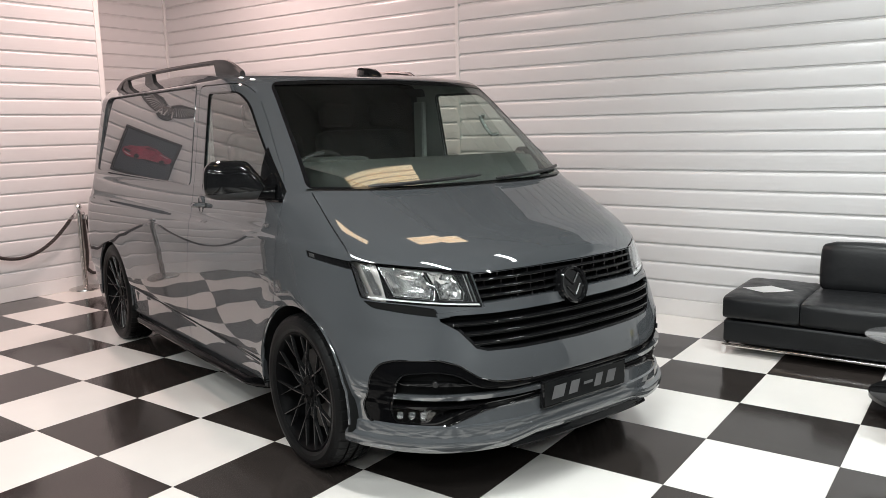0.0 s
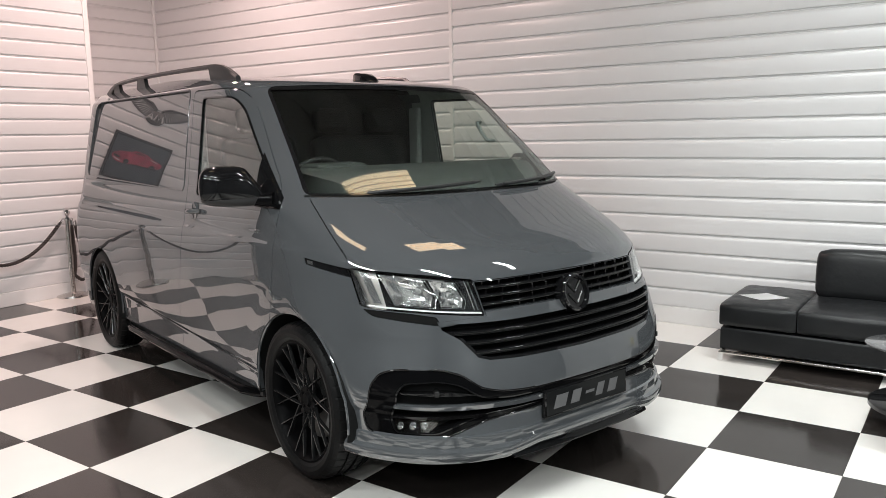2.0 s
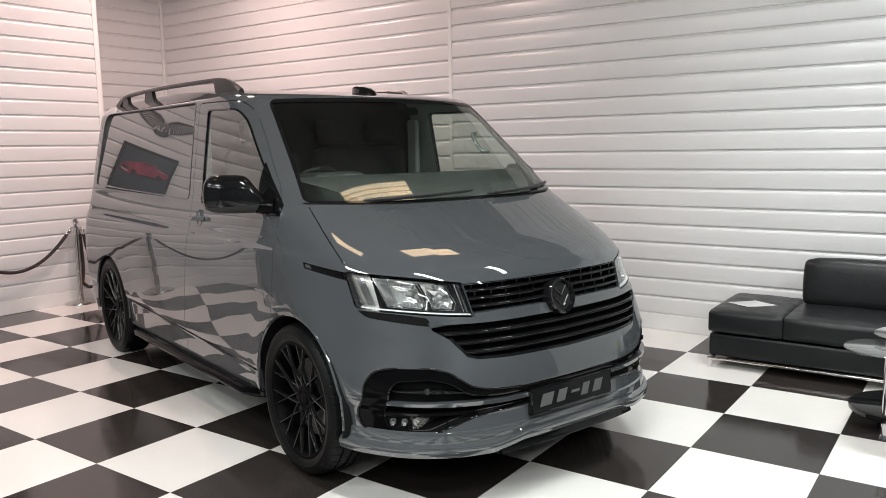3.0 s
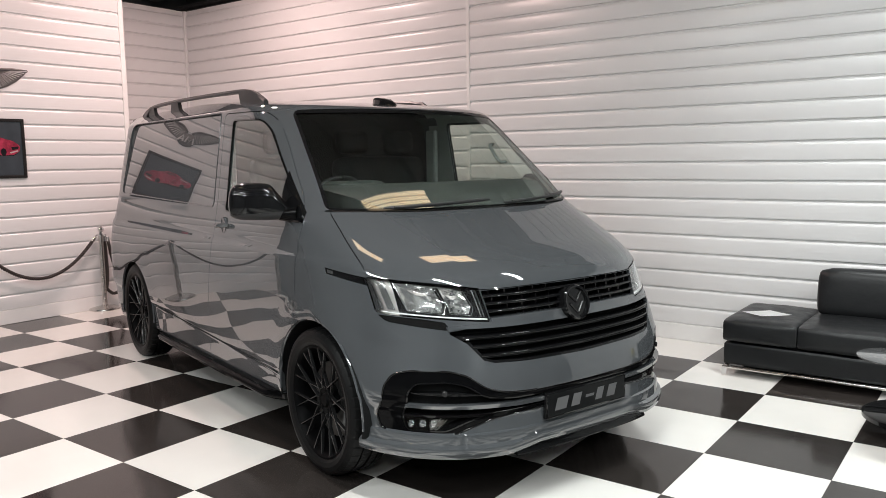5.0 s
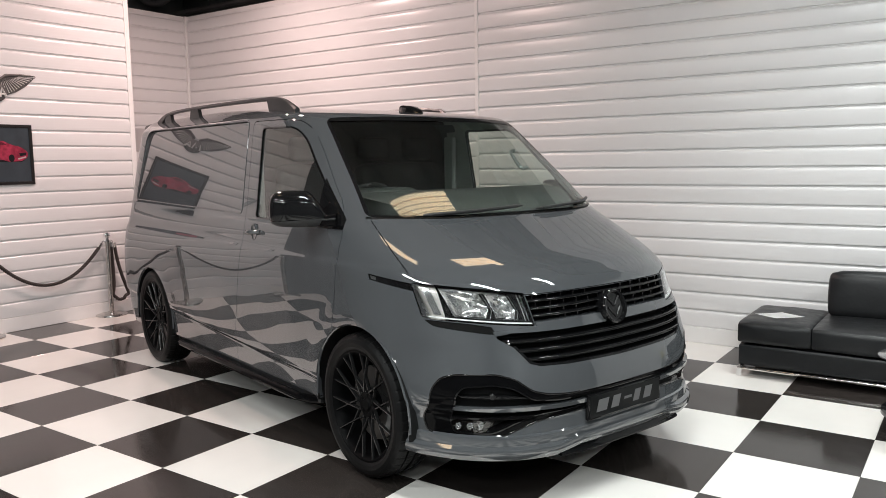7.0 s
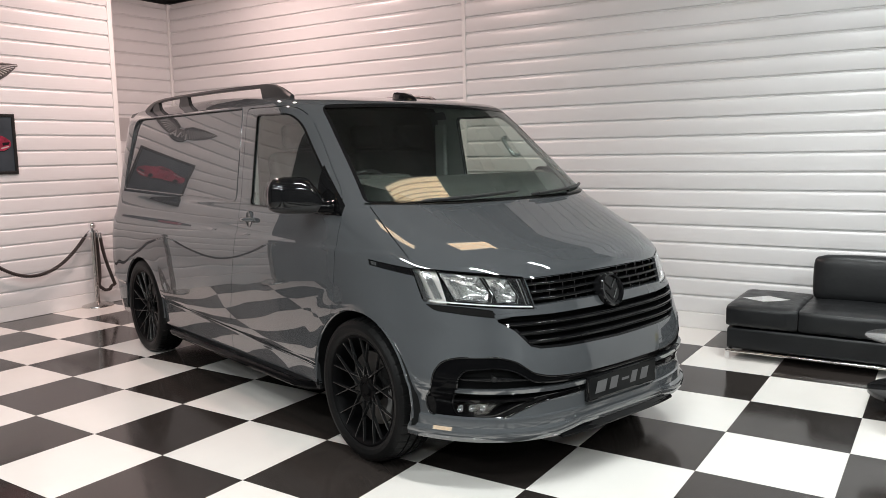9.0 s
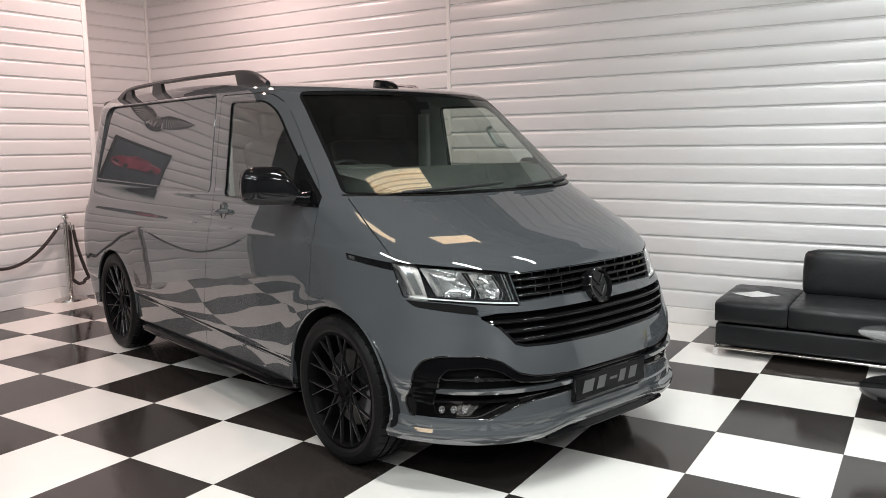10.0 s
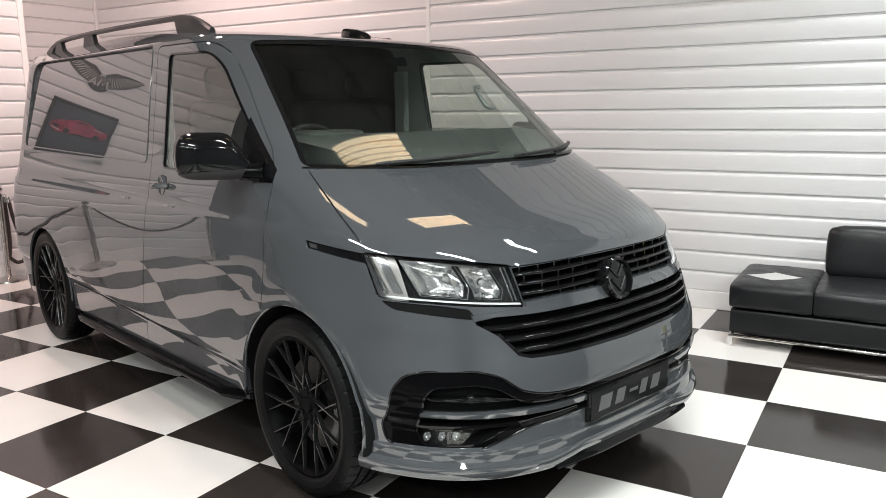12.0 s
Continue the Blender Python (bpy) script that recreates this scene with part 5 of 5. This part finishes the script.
first = wheel_parts()
GROW = Matrix.Diagonal((1.034, 0.93, 1.034, 1))
first.matrix_basis = pose(0.008, -0.843, 0.363, 0, 7, 0) @ GROW
copy_thing(first, pose(-3.03, -0.878, 0.363, 0, 31, 0) @ GROW)
copy_thing(first, pose(0.008, 0.843, 0.363, 0, 20, 180) @ GROW)
copy_thing(first, pose(-3.03, 0.878, 0.363, 0, 50, 180) @ GROW)

# cabin
liner = carve(shell(0.020, 0.023, -1.6, 1.2, 1.958), [("DIFFERENCE", fx(SCREEN, 0.01, -1.2)), ("DIFFERENCE", sy(LEFT_GLASS, 0.012)), ("DIFFERENCE", prism([(-9, 0), (-1.50, 0), (-1.50, 3), (-9, 3)], "y", -0.1, 1.5)), ("DIFFERENCE", prism([(-0.05, 0), (2, 0), (2, 1.302), (-0.05, 1.29)], "y", -0.1, 1.5))])
panel_part("headliner", both_halves(liner), LINER, van, "grey cabin lining")
bm = bmesh.new()
dash = [(-0.02, 0.80), (0.07, 1.20), (0.03, 1.285), (-0.10, 1.340), (-0.26, 1.385), (-0.42, 1.395), (-0.50, 1.37), (-0.54, 1.25), (-0.50, 0.80)]
rings = [[bm.verts.new((x, s * (0.76 if x < -0.2 else 0.66 if x < -0.05 else 0.56), z)) for x, z in dash] for s in (-1, 1)]
for i in range(len(dash)):
    j = (i + 1) % len(dash)
    bm.faces.new((rings[0][i], rings[0][j], rings[1][j], rings[1][i]))
bm.faces.new(rings[0])
bm.faces.new(rings[1][::-1])
dashboard = part("dashboard", bm, DASH, van, "dark grey dashboard", smooth=0.9)
part("instrument_hood", cushion(bmesh.new(), -0.60, -0.40, -0.58, -0.26, 1.34, 1.412, 0.033), DASH, dashboard)
wheel_m = pose(-0.74, -0.42, 1.265, 0, -60, 0)
steer = part("steering_wheel", tube(bmesh.new(), [wheel_m @ Vector((0.19 * math.cos(a), 0.19 * math.sin(a), 0)) for a in [2 * math.pi * k / 40 for k in range(40)]], 0.016, 10, True), SATIN, van, "black steering wheel")
part("wheel_boss", lathe(bmesh.new(), [(0, 0.03), (0.05, 0.03), (0.07, 0.0), (0.06, -0.03), (0, -0.06)], 20, wheel_m), PLASTIC, steer)
for a in (0, 180, 270):
    c = Vector((math.cos(radians(a + 90)), math.sin(radians(a + 90)), 0))
    part("wheel_spoke", tube(bmesh.new(), [wheel_m @ (c * 0.05), wheel_m @ (c * 0.18)], 0.014, 8), PLASTIC, steer)
for y0, wd in ((-0.42, 0.24), (0.30, 0.36)):
    seat = part("seat", cushion(bmesh.new(), -1.38, -0.90, y0 - wd, y0 + wd, 0.84, 1.02, 0.06), CABIN, van, "dark cloth cab seat")
    bm = cushion(bmesh.new(), -0.07, 0.07, -wd, wd, 0.0, 0.58, 0.06)
    bm.transform(pose(-1.31, y0, 0.98, 0, -10, 0))
    part("backrest", bm, CABIN, seat)
    part("seat_box", box(bmesh.new(), -1.36, -0.95, y0 - wd + 0.03, y0 + wd - 0.03, 0.30, 0.84), CABIN, seat)
    for yy in ((y0,) if wd < 0.3 else (y0 - 0.19, y0 + 0.19)):
        bm = cushion(bmesh.new(), -0.045, 0.045, -0.12, 0.12, 0.0, 0.16, 0.04)
        bm.transform(pose(-1.43, yy, 1.575, 0, -6, 0))
        part("headrest", bm, CABIN, seat)
part("bulkhead", slab(bmesh.new(), [(-1.56, y, z) for y, z in ((-0.87, 0.30), (0.87, 0.30), (0.87, 1.25), (0.78, 1.78), (0.70, 1.84), (-0.70, 1.84), (-0.78, 1.78), (-0.87, 1.25))], (0.03, 0, 0)), CABIN, van, "dark cabin bulkhead")
bm = tube(bmesh.new(), [(-0.765, 0.83, 1.625), (-0.758, 0.795, 1.620), (-0.745, 0.785, 1.608), (-0.70, 0.782, 1.557), (-0.658, 0.785, 1.512), (-0.645, 0.795, 1.503), (-0.64, 0.835, 1.506)], 0.012, 10)
part("grab_handle", bm, LINER, van, "grey grab handle on the windscreen pillar")
for side in (-1, 1):
    part("belt_post", box(bmesh.new(), -1.47, -1.36, min(side * 0.76, side * 0.80), max(side * 0.76, side * 0.80), 0.9, 1.74, 0.01, 1), LINER, van, "grey pillar trim")


# ---- sofa ----
SX, SY0, SY1 = 2.63, 3.32, 4.10
sofa = thing("sofa", pose(0, 0, 0), "low black leather sofa with chrome base against the wall", "sofa")
part("base", cushion(bmesh.new(), SX, 4.85, SY0 + 0.01, SY1, 0.072, 0.234, 0.024), LEATHER, sofa, "black leather plinth")
for x0, x1 in ((SX - 0.01, 3.112), (3.110, 3.79), (3.788, 4.46), (4.458, 4.86)):
    part("seat_cushion", cushion(bmesh.new(), x0 - 0.005 * (x0 > 3), x1 + 0.005, SY0 - 0.005, SY1, 0.236, 0.400, 0.034, 0.010), LEATHER, sofa, "plump black leather seat cushion")
for x0, x1 in ((3.13, 3.98), (3.985, 4.85)):
    bm = cushion(bmesh.new(), x0, x1, -0.09, 0.09, 0.0, 0.335, 0.05, 0.012)
    bm.transform(pose(0, 3.90, 0.385, -7, 0, 0))
    part("backrest", bm, LEATHER, sofa, "upright black leather back cushion")
for y in (SY0 - 0.004, SY1 - 0.03):
    part("base_rail", box(bmesh.new(), SX + 0.005, 4.84, y - 0.018, y + 0.012, 0.056, 0.074, 0.006, 3), STEEL, sofa, "chrome base rail")
part("base_rail", box(bmesh.new(), SX + 0.003, SX + 0.027, SY0 + 0.025, SY1 - 0.045, 0.050, 0.0735, 0.006, 3), STEEL, sofa)
for x in (SX + 0.015, 3.74, 4.82):
    for y in (SY0 + 0.002, SY1 - 0.03):
        part("leg", box(bmesh.new(), x - 0.016, x + 0.016, y - 0.004, y + 0.004, 0.0, 0.052), CHROME, sofa, "flat chrome leg")
bm = bmesh.new()
q = [(2.69, 3.56), (2.845, 3.71), (3.02, 3.585), (2.86, 3.43)]
n = 6
vs = [[bm.verts.new((*(Vector(q[0]) * (1 - a) * (1 - b) + Vector(q[1]) * a * (1 - b) + Vector(q[2]) * a * b + Vector(q[3]) * (1 - a) * b), 0.4135 + 0.010 * (a - 0.5) ** 2 + 0.006 * b * b)) for b in [i / n for i in range(n + 1)]] for a in [i / n for i in range(n + 1)]]
for i in range(n):
    for j in range(n):
        bm.faces.new((vs[i][j], vs[i + 1][j], vs[i + 1][j + 1], vs[i][j + 1]))
bmesh.ops.solidify(bm, geom=bm.faces[:], thickness=0.0008)
tagged(part("paper_sheet", bm, PAPER), "white sheet of paper lying on the sofa seat", "paper")

# ---- swivel table ----
table = thing("side_table", pose(3.80, 2.46, 0), "round swivel side table with grey and clear tops", "table")
part("column", tube(bmesh.new(), [(0, 0, 0.0), (0, 0, 0.525)], 0.022, 20), CHROME, table, "chrome column")
part("column_foot", lathe(bmesh.new(), [(0, 0.02), (0.026, 0.02), (0.03, 0.0), (0, 0.0)], 24), CHROME, table)
part("tabletop", lathe(bmesh.new(), [(0, 0.472), (0.184, 0.472), (0.190, 0.476), (0.190, 0.481), (0.184, 0.485), (0, 0.485)], 64, pose(-0.02, -0.02, 0)), GREY_TOP, table, "round grey glass top")
part("upper_top", lathe(bmesh.new(), [(0, 0.524), (0.21, 0.524), (0.213, 0.528), (0.21, 0.532), (0, 0.532)], 64, pose(0.12, 0.14, 0)), CLEAR_TOP, table, "round clear glass top")
part("lower_top", lathe(bmesh.new(), [(0, 0.085), (0.27, 0.085), (0.285, 0.095), (0.285, 0.115), (0.27, 0.125), (0, 0.125)], 64, pose(0.08, 0.22, 0)), GLOSS, table, "round gloss black lower disc")
part("lower_collar", lathe(bmesh.new(), [(0.02, 0.0), (0.14, 0.0), (0.14, 0.03), (0.02, 0.085)], 40, pose(0.08, 0.22, 0)), GLOSS, table)
tagged(part("carton", box(bmesh.new(), 4.00, 4.07, 2.66, 2.73, 0.533, 0.645, 0.003, 1), YELLOW), "small pale yellow carton on the glass top", "carton")


# ---- rope barrier ----
def post(x, y, label):
    p = thing("barrier_post", pose(x, y, 0), label, "barrier post", "rope barrier posts")
    part("base", lathe(bmesh.new(), [(0, 0.0), (0.155, 0.0), (0.158, 0.006), (0.155, 0.018), (0.13, 0.026), (0.05, 0.036), (0.03, 0.05), (0, 0.05)], 48), STEEL, p, "domed steel foot")
    part("shaft", tube(bmesh.new(), [(0, 0, 0.04), (0, 0, 0.80)], 0.025, 24), STEEL, p)
    part("collar", lathe(bmesh.new(), [(0.02, 0.775), (0.034, 0.775), (0.036, 0.785), (0.034, 0.80), (0.018, 0.812), (0.014, 0.822), (0, 0.822)], 32), CHROME, p)
    part("ball", lathe(bmesh.new(), [(0.036 * math.sin(radians(a)), 0.850 - 0.036 * math.cos(radians(a))) for a in range(0, 181, 12)], 28), CHROME, p, "polished ball finial")
    for s in (-1, 1):
        part("hook", tube(bmesh.new(), [(0, s * 0.03, 0.788), (0, s * 0.048, 0.792), (0, s * 0.058, 0.782), (0, s * 0.055, 0.765), (0, s * 0.044, 0.762)], 0.005, 8), CHROME, p)
    return p


def rope(points, label):
    """Three twisted strands along a smooth line of points, with metal ends."""
    r = thing("barrier_rope", pose(0, 0, 0), label, "rope", "barrier ropes")
    pts = [Vector(p) for p in points]
    dist = [0.0]
    for a, b in zip(pts, pts[1:]):
        dist.append(dist[-1] + (b - a).length)
    k = int(dist[-1] / 0.009)
    d = np.array(dist)
    line = [Vector([np.interp(dist[-1] * i / k, d, [p[c] for p in pts]) for c in range(3)]) for i in range(k + 1)]
    bm = bmesh.new()
    for s in range(3):
        strand = []
        for i, p in enumerate(line):
            t = (line[min(i + 1, k)] - line[max(i - 1, 0)]).normalized()
            u = t.cross(Vector((1, 0.1, 0))).normalized()
            v = t.cross(u)
            a = 2 * math.pi * (s / 3 + dist[-1] * i / k / 0.075)
            strand.append(p + 0.009 * (math.cos(a) * u + math.sin(a) * v))
        tube(bm, strand, 0.0095, 6)
    part("rope_cord", bm, ROPE, r, "twisted black rope")
    for e, f in ((line[0], line[4]), (line[-1], line[-5])):
        part("rope_end", tube(bmesh.new(), [e + (e - f) * 0.4, f], 0.019, 12), CHROME, r, "chrome rope end")
    return r


def sag(a, b, depth, n=40):
    a, b = Vector(a), Vector(b)
    return [a.lerp(b, i / n) - Vector((0, 0, depth * (1 - (2 * i / n - 1) ** 2))) for i in range(n + 1)]


PX, PY = -3.46, 2.25
post(PX, PY, "polished steel barrier post with a ball top")
post(PX + 0.03, PY - 1.27, "polished steel barrier post with a ball top")
post(PX + 0.05, PY - 2.35, "polished steel barrier post with a ball top")
rope(sag((PX, PY - 0.075, 0.755), (PX + 0.03, PY - 1.27 + 0.075, 0.755), 0.34), "black twisted rope slung between two posts")
rope(sag((PX + 0.03, PY - 1.345, 0.755), (PX + 0.05, PY - 2.35 + 0.075, 0.755), 0.34), "black twisted rope slung between two posts")
hang = []
for i in range(49):
    t = i / 48
    a = math.pi * (2 * t - 1) / 2
    hang.append((PX + 0.03 - 0.05 * t, PY + 0.06 + 0.16 * math.cos(a) * (0.35 + 0.65 * abs(math.cos(a))) * (1 if t < 0.5 else 0.75) - 0.14 * max(0, (0.5 - abs(t - 0.62)) * 2) ** 2 * (t > 0.4), 0.755 - 0.60 * (1 - abs(2 * t - 1) ** 1.6)))
rope(hang, "black twisted rope hanging doubled from one post")

# ---- wall decor ----
poster = thing("poster", pose(WALL_X + 0.0205, 1.28, 1.685), "framed poster of red cars on dark ground", "poster")
PW, PH = 0.30, 0.282
for y0, y1, z0, z1 in ((-PW, PW, PH - 0.028, PH), (-PW, PW, -PH, -PH + 0.028), (-PW, -PW + 0.028, -PH + 0.028, PH - 0.028), (PW - 0.028, PW, -PH + 0.028, PH - 0.028)):
    part("frame_bar", box(bmesh.new(), 0, 0.022, y0, y1, z0, z1, 0.003, 1), FRAME_BLACK, poster, "black frame")
part("print", box(bmesh.new(), 0, 0.010, -PW + 0.026, PW - 0.026, -PH + 0.026, PH - 0.026), POSTER_GREY, poster, "dark grey print")


def printed(name, pts, depth, thick, material, label=""):
    part(name, slab(bmesh.new(), [(depth, y, z) for y, z in pts], (thick, 0, 0)), material, poster, label)


def car_shape(dy, dz, sy_, sz):
    """A sports car as plain flat shapes, nose to the right."""
    def put(pts, r=0.0):
        pts = rounded(pts, r) if r else pts
        return [(dy + sy_ * y, dz + sz * z) for y, z in pts]
    printed("printed_car", put([(-0.33, 0.02), (-0.315, 0.07), (-0.20, 0.10), (-0.09, 0.142), (0.04, 0.148), (0.13, 0.112), (0.25, 0.088), (0.325, 0.04), (0.32, -0.01), (0.25, -0.046), (0.10, -0.052), (0.02, -0.032), (-0.22, -0.032), (-0.30, -0.02)], 0.03), 0.010, 0.0012, POSTER_RED, "red car shape")
    printed("printed_window", put([(-0.10, 0.112), (-0.06, 0.132), (0.03, 0.134), (0.09, 0.108)], 0.01), 0.0112, 0.0008, POSTER_DEEP)
    for y in (-0.21, 0.13):
        printed("printed_wheel", put([(y + 0.034 * math.cos(a), -0.018 + 0.036 * math.sin(a)) for a in [2 * math.pi * k / 20 for k in range(20)]]), 0.0112, 0.0008, POSTER_DARK)
    printed("printed_grille", put([(0.23, 0.0), (0.30, 0.01), (0.31, 0.035), (0.22, 0.03)], 0.005), 0.0112, 0.0008, POSTER_DARK)
    printed("printed_glint", put([(-0.27, 0.072), (-0.15, 0.098), (-0.14, 0.092), (-0.26, 0.062)]), 0.0112, 0.0008, POSTER_PALE)
    printed("printed_glint", put([(0.20, -0.02), (0.30, 0.0), (0.30, -0.012), (0.21, -0.032)]), 0.0112, 0.0008, POSTER_PALE)
    printed("printed_shadow", put([(-0.30, -0.032), (0.30, -0.032), (0.24, -0.055), (-0.26, -0.055)]), 0.010, 0.0008, POSTER_DARK)


car_shape(-0.005, -0.015, 0.79, 0.98)

emblem = thing("wall_emblem", pose(WALL_X + 0.0205, 1.275, 2.345), "pewter winged wall emblem", "wall emblem")
part("disc", lathe(bmesh.new(), [(0, 0.030), (0.10, 0.028), (0.115, 0.022), (0.12, 0.0), (0, 0.0)], 40, Matrix.Translation((0, 0, -0.085)) @ Matrix.Rotation(radians(90), 4, "Y") @ Matrix.Diagonal((0.75, 0.85, 1, 1))), PEWTER, emblem, "oval middle plate")
for s in (-1, 1):
    wing = [(0.02, 0.03), (0.09, 0.072), (0.20, 0.080), (0.375, 0.082), (0.350, 0.045), (0.28, -0.020), (0.19, -0.075), (0.10, -0.108), (0.05, -0.08)]
    part("wing", slab(bmesh.new(), [(0.001, s * y, z) for y, z in rounded(wing, 0.012, 3)], (0.007, 0, 0)), PEWTER, emblem, "dark pewter wing")
    for k in range(13):
        t = k / 12
        root = Vector((0.055 + 0.13 * t, 0.035 + 0.035 * t))
        tip = Vector((0.075 + 0.31 * t, -0.118 + 0.195 * t ** 1.25))
        d = (tip - root).normalized()
        q = Vector((-d.y, d.x))
        wide = 0.0135 - 0.003 * t
        pts = [root - q * 0.004, root + q * 0.004, tip - d * 0.02 + q * wide, tip, tip - d * 0.012 - q * wide]
        part("feather", slab(bmesh.new(), [(0.006 + 0.004 * (k % 2), s * y, z) for y, z in rounded([(v.x, v.y) for v in pts], 0.004, 2)], (0.008, 0, 0)), PEWTER, emblem)
        a, b = root.lerp(tip, 0.15), root.lerp(tip, 0.92)
        part("feather_shaft", tube(bmesh.new(), [(0.017, s * a.x, a.y), (0.018, s * b.x, b.y)], [0.002, 0.0045], 6), PALE_METAL, emblem, "pale raised shaft")
    part("wing_edge", tube(bmesh.new(), [(0.012, s * 0.03, 0.02), (0.014, s * 0.10, 0.075), (0.014, s * 0.23, 0.088), (0.012, s * 0.375, 0.085)], [0.014, 0.014, 0.012, 0.006], 8), PEWTER, emblem)
for pts in ([(-0.085, -0.125), (-0.05, -0.045), (-0.03, -0.125)], [(-0.07, -0.10), (-0.04, -0.10)], [(-0.005, -0.125), (0.008, -0.045), (0.036, -0.105), (0.066, -0.045), (0.084, -0.125)]):
    part("plate_stroke", tube(bmesh.new(), [(0.034, -y, z) for y, z in pts], 0.012, 6), PALE_METAL, emblem, "pale raised stroke")
tagged(part("wall_notice", box(bmesh.new(), BACK_X + 0.0205, BACK_X + 0.023, 3.32, 3.52, 1.74, 2.02), shader("grey_notice", (0.45, 0.44, 0.44), 0.5, vary=0.05)), "grey paper notice on the white boards", "notice")

# ---- floor tiles, last ----
floor = bpy.data.objects["floor"]


def tile_mesh(material):
    bm = bmesh.new()
    a, b = T / 2 - 0.0006, T / 2 - 0.0016
    prof = [(a, -0.0055), (a, -0.0008), (b, 0.0)]
    rings = [[bm.verts.new((sx * r, sy_ * r, z)) for sx, sy_ in ((-1, -1), (1, -1), (1, 1), (-1, 1))] for r, z in prof]
    for p, q in zip(rings, rings[1:]):
        for i in range(4):
            bm.faces.new((p[i], p[(i + 1) % 4], q[(i + 1) % 4], q[i]))
    bm.faces.new(rings[-1])
    bmesh.ops.recalc_face_normals(bm, faces=bm.faces[:])
    me = bpy.data.meshes.new("tile")
    bm.to_mesh(me)
    bm.free()
    me.materials.append(material)
    return me


TILE_MESH = (tile_mesh(BLACK_TILE), tile_mesh(WHITE_TILE))
for i in range(-8, 9):
    for j in range(-9, 8):
        x, y = (i + 0.5) * T, (j + 0.5) * T
        ob = new("tile", TILE_MESH[(i + j) % 2])
        ob.parent = floor
        ob.location = (x, y, 0)
rest = [bmesh.new(), bmesh.new()]
for i in range(-8, 15):
    for j in range(-14, 8):
        if -8 <= i < 9 and -9 <= j < 8:
            continue
        x, y = (i + 0.5) * T, (j + 0.5) * T
        r = T / 2 - 0.0006
        box(rest[(i + j) % 2], x - r, x + r, y - r, y + r, -0.0055, 0)
for bm, mat in zip(rest, (BLACK_TILE, WHITE_TILE)):
    tagged(part("outer_tiles", bm, mat, floor), kind="stuff")
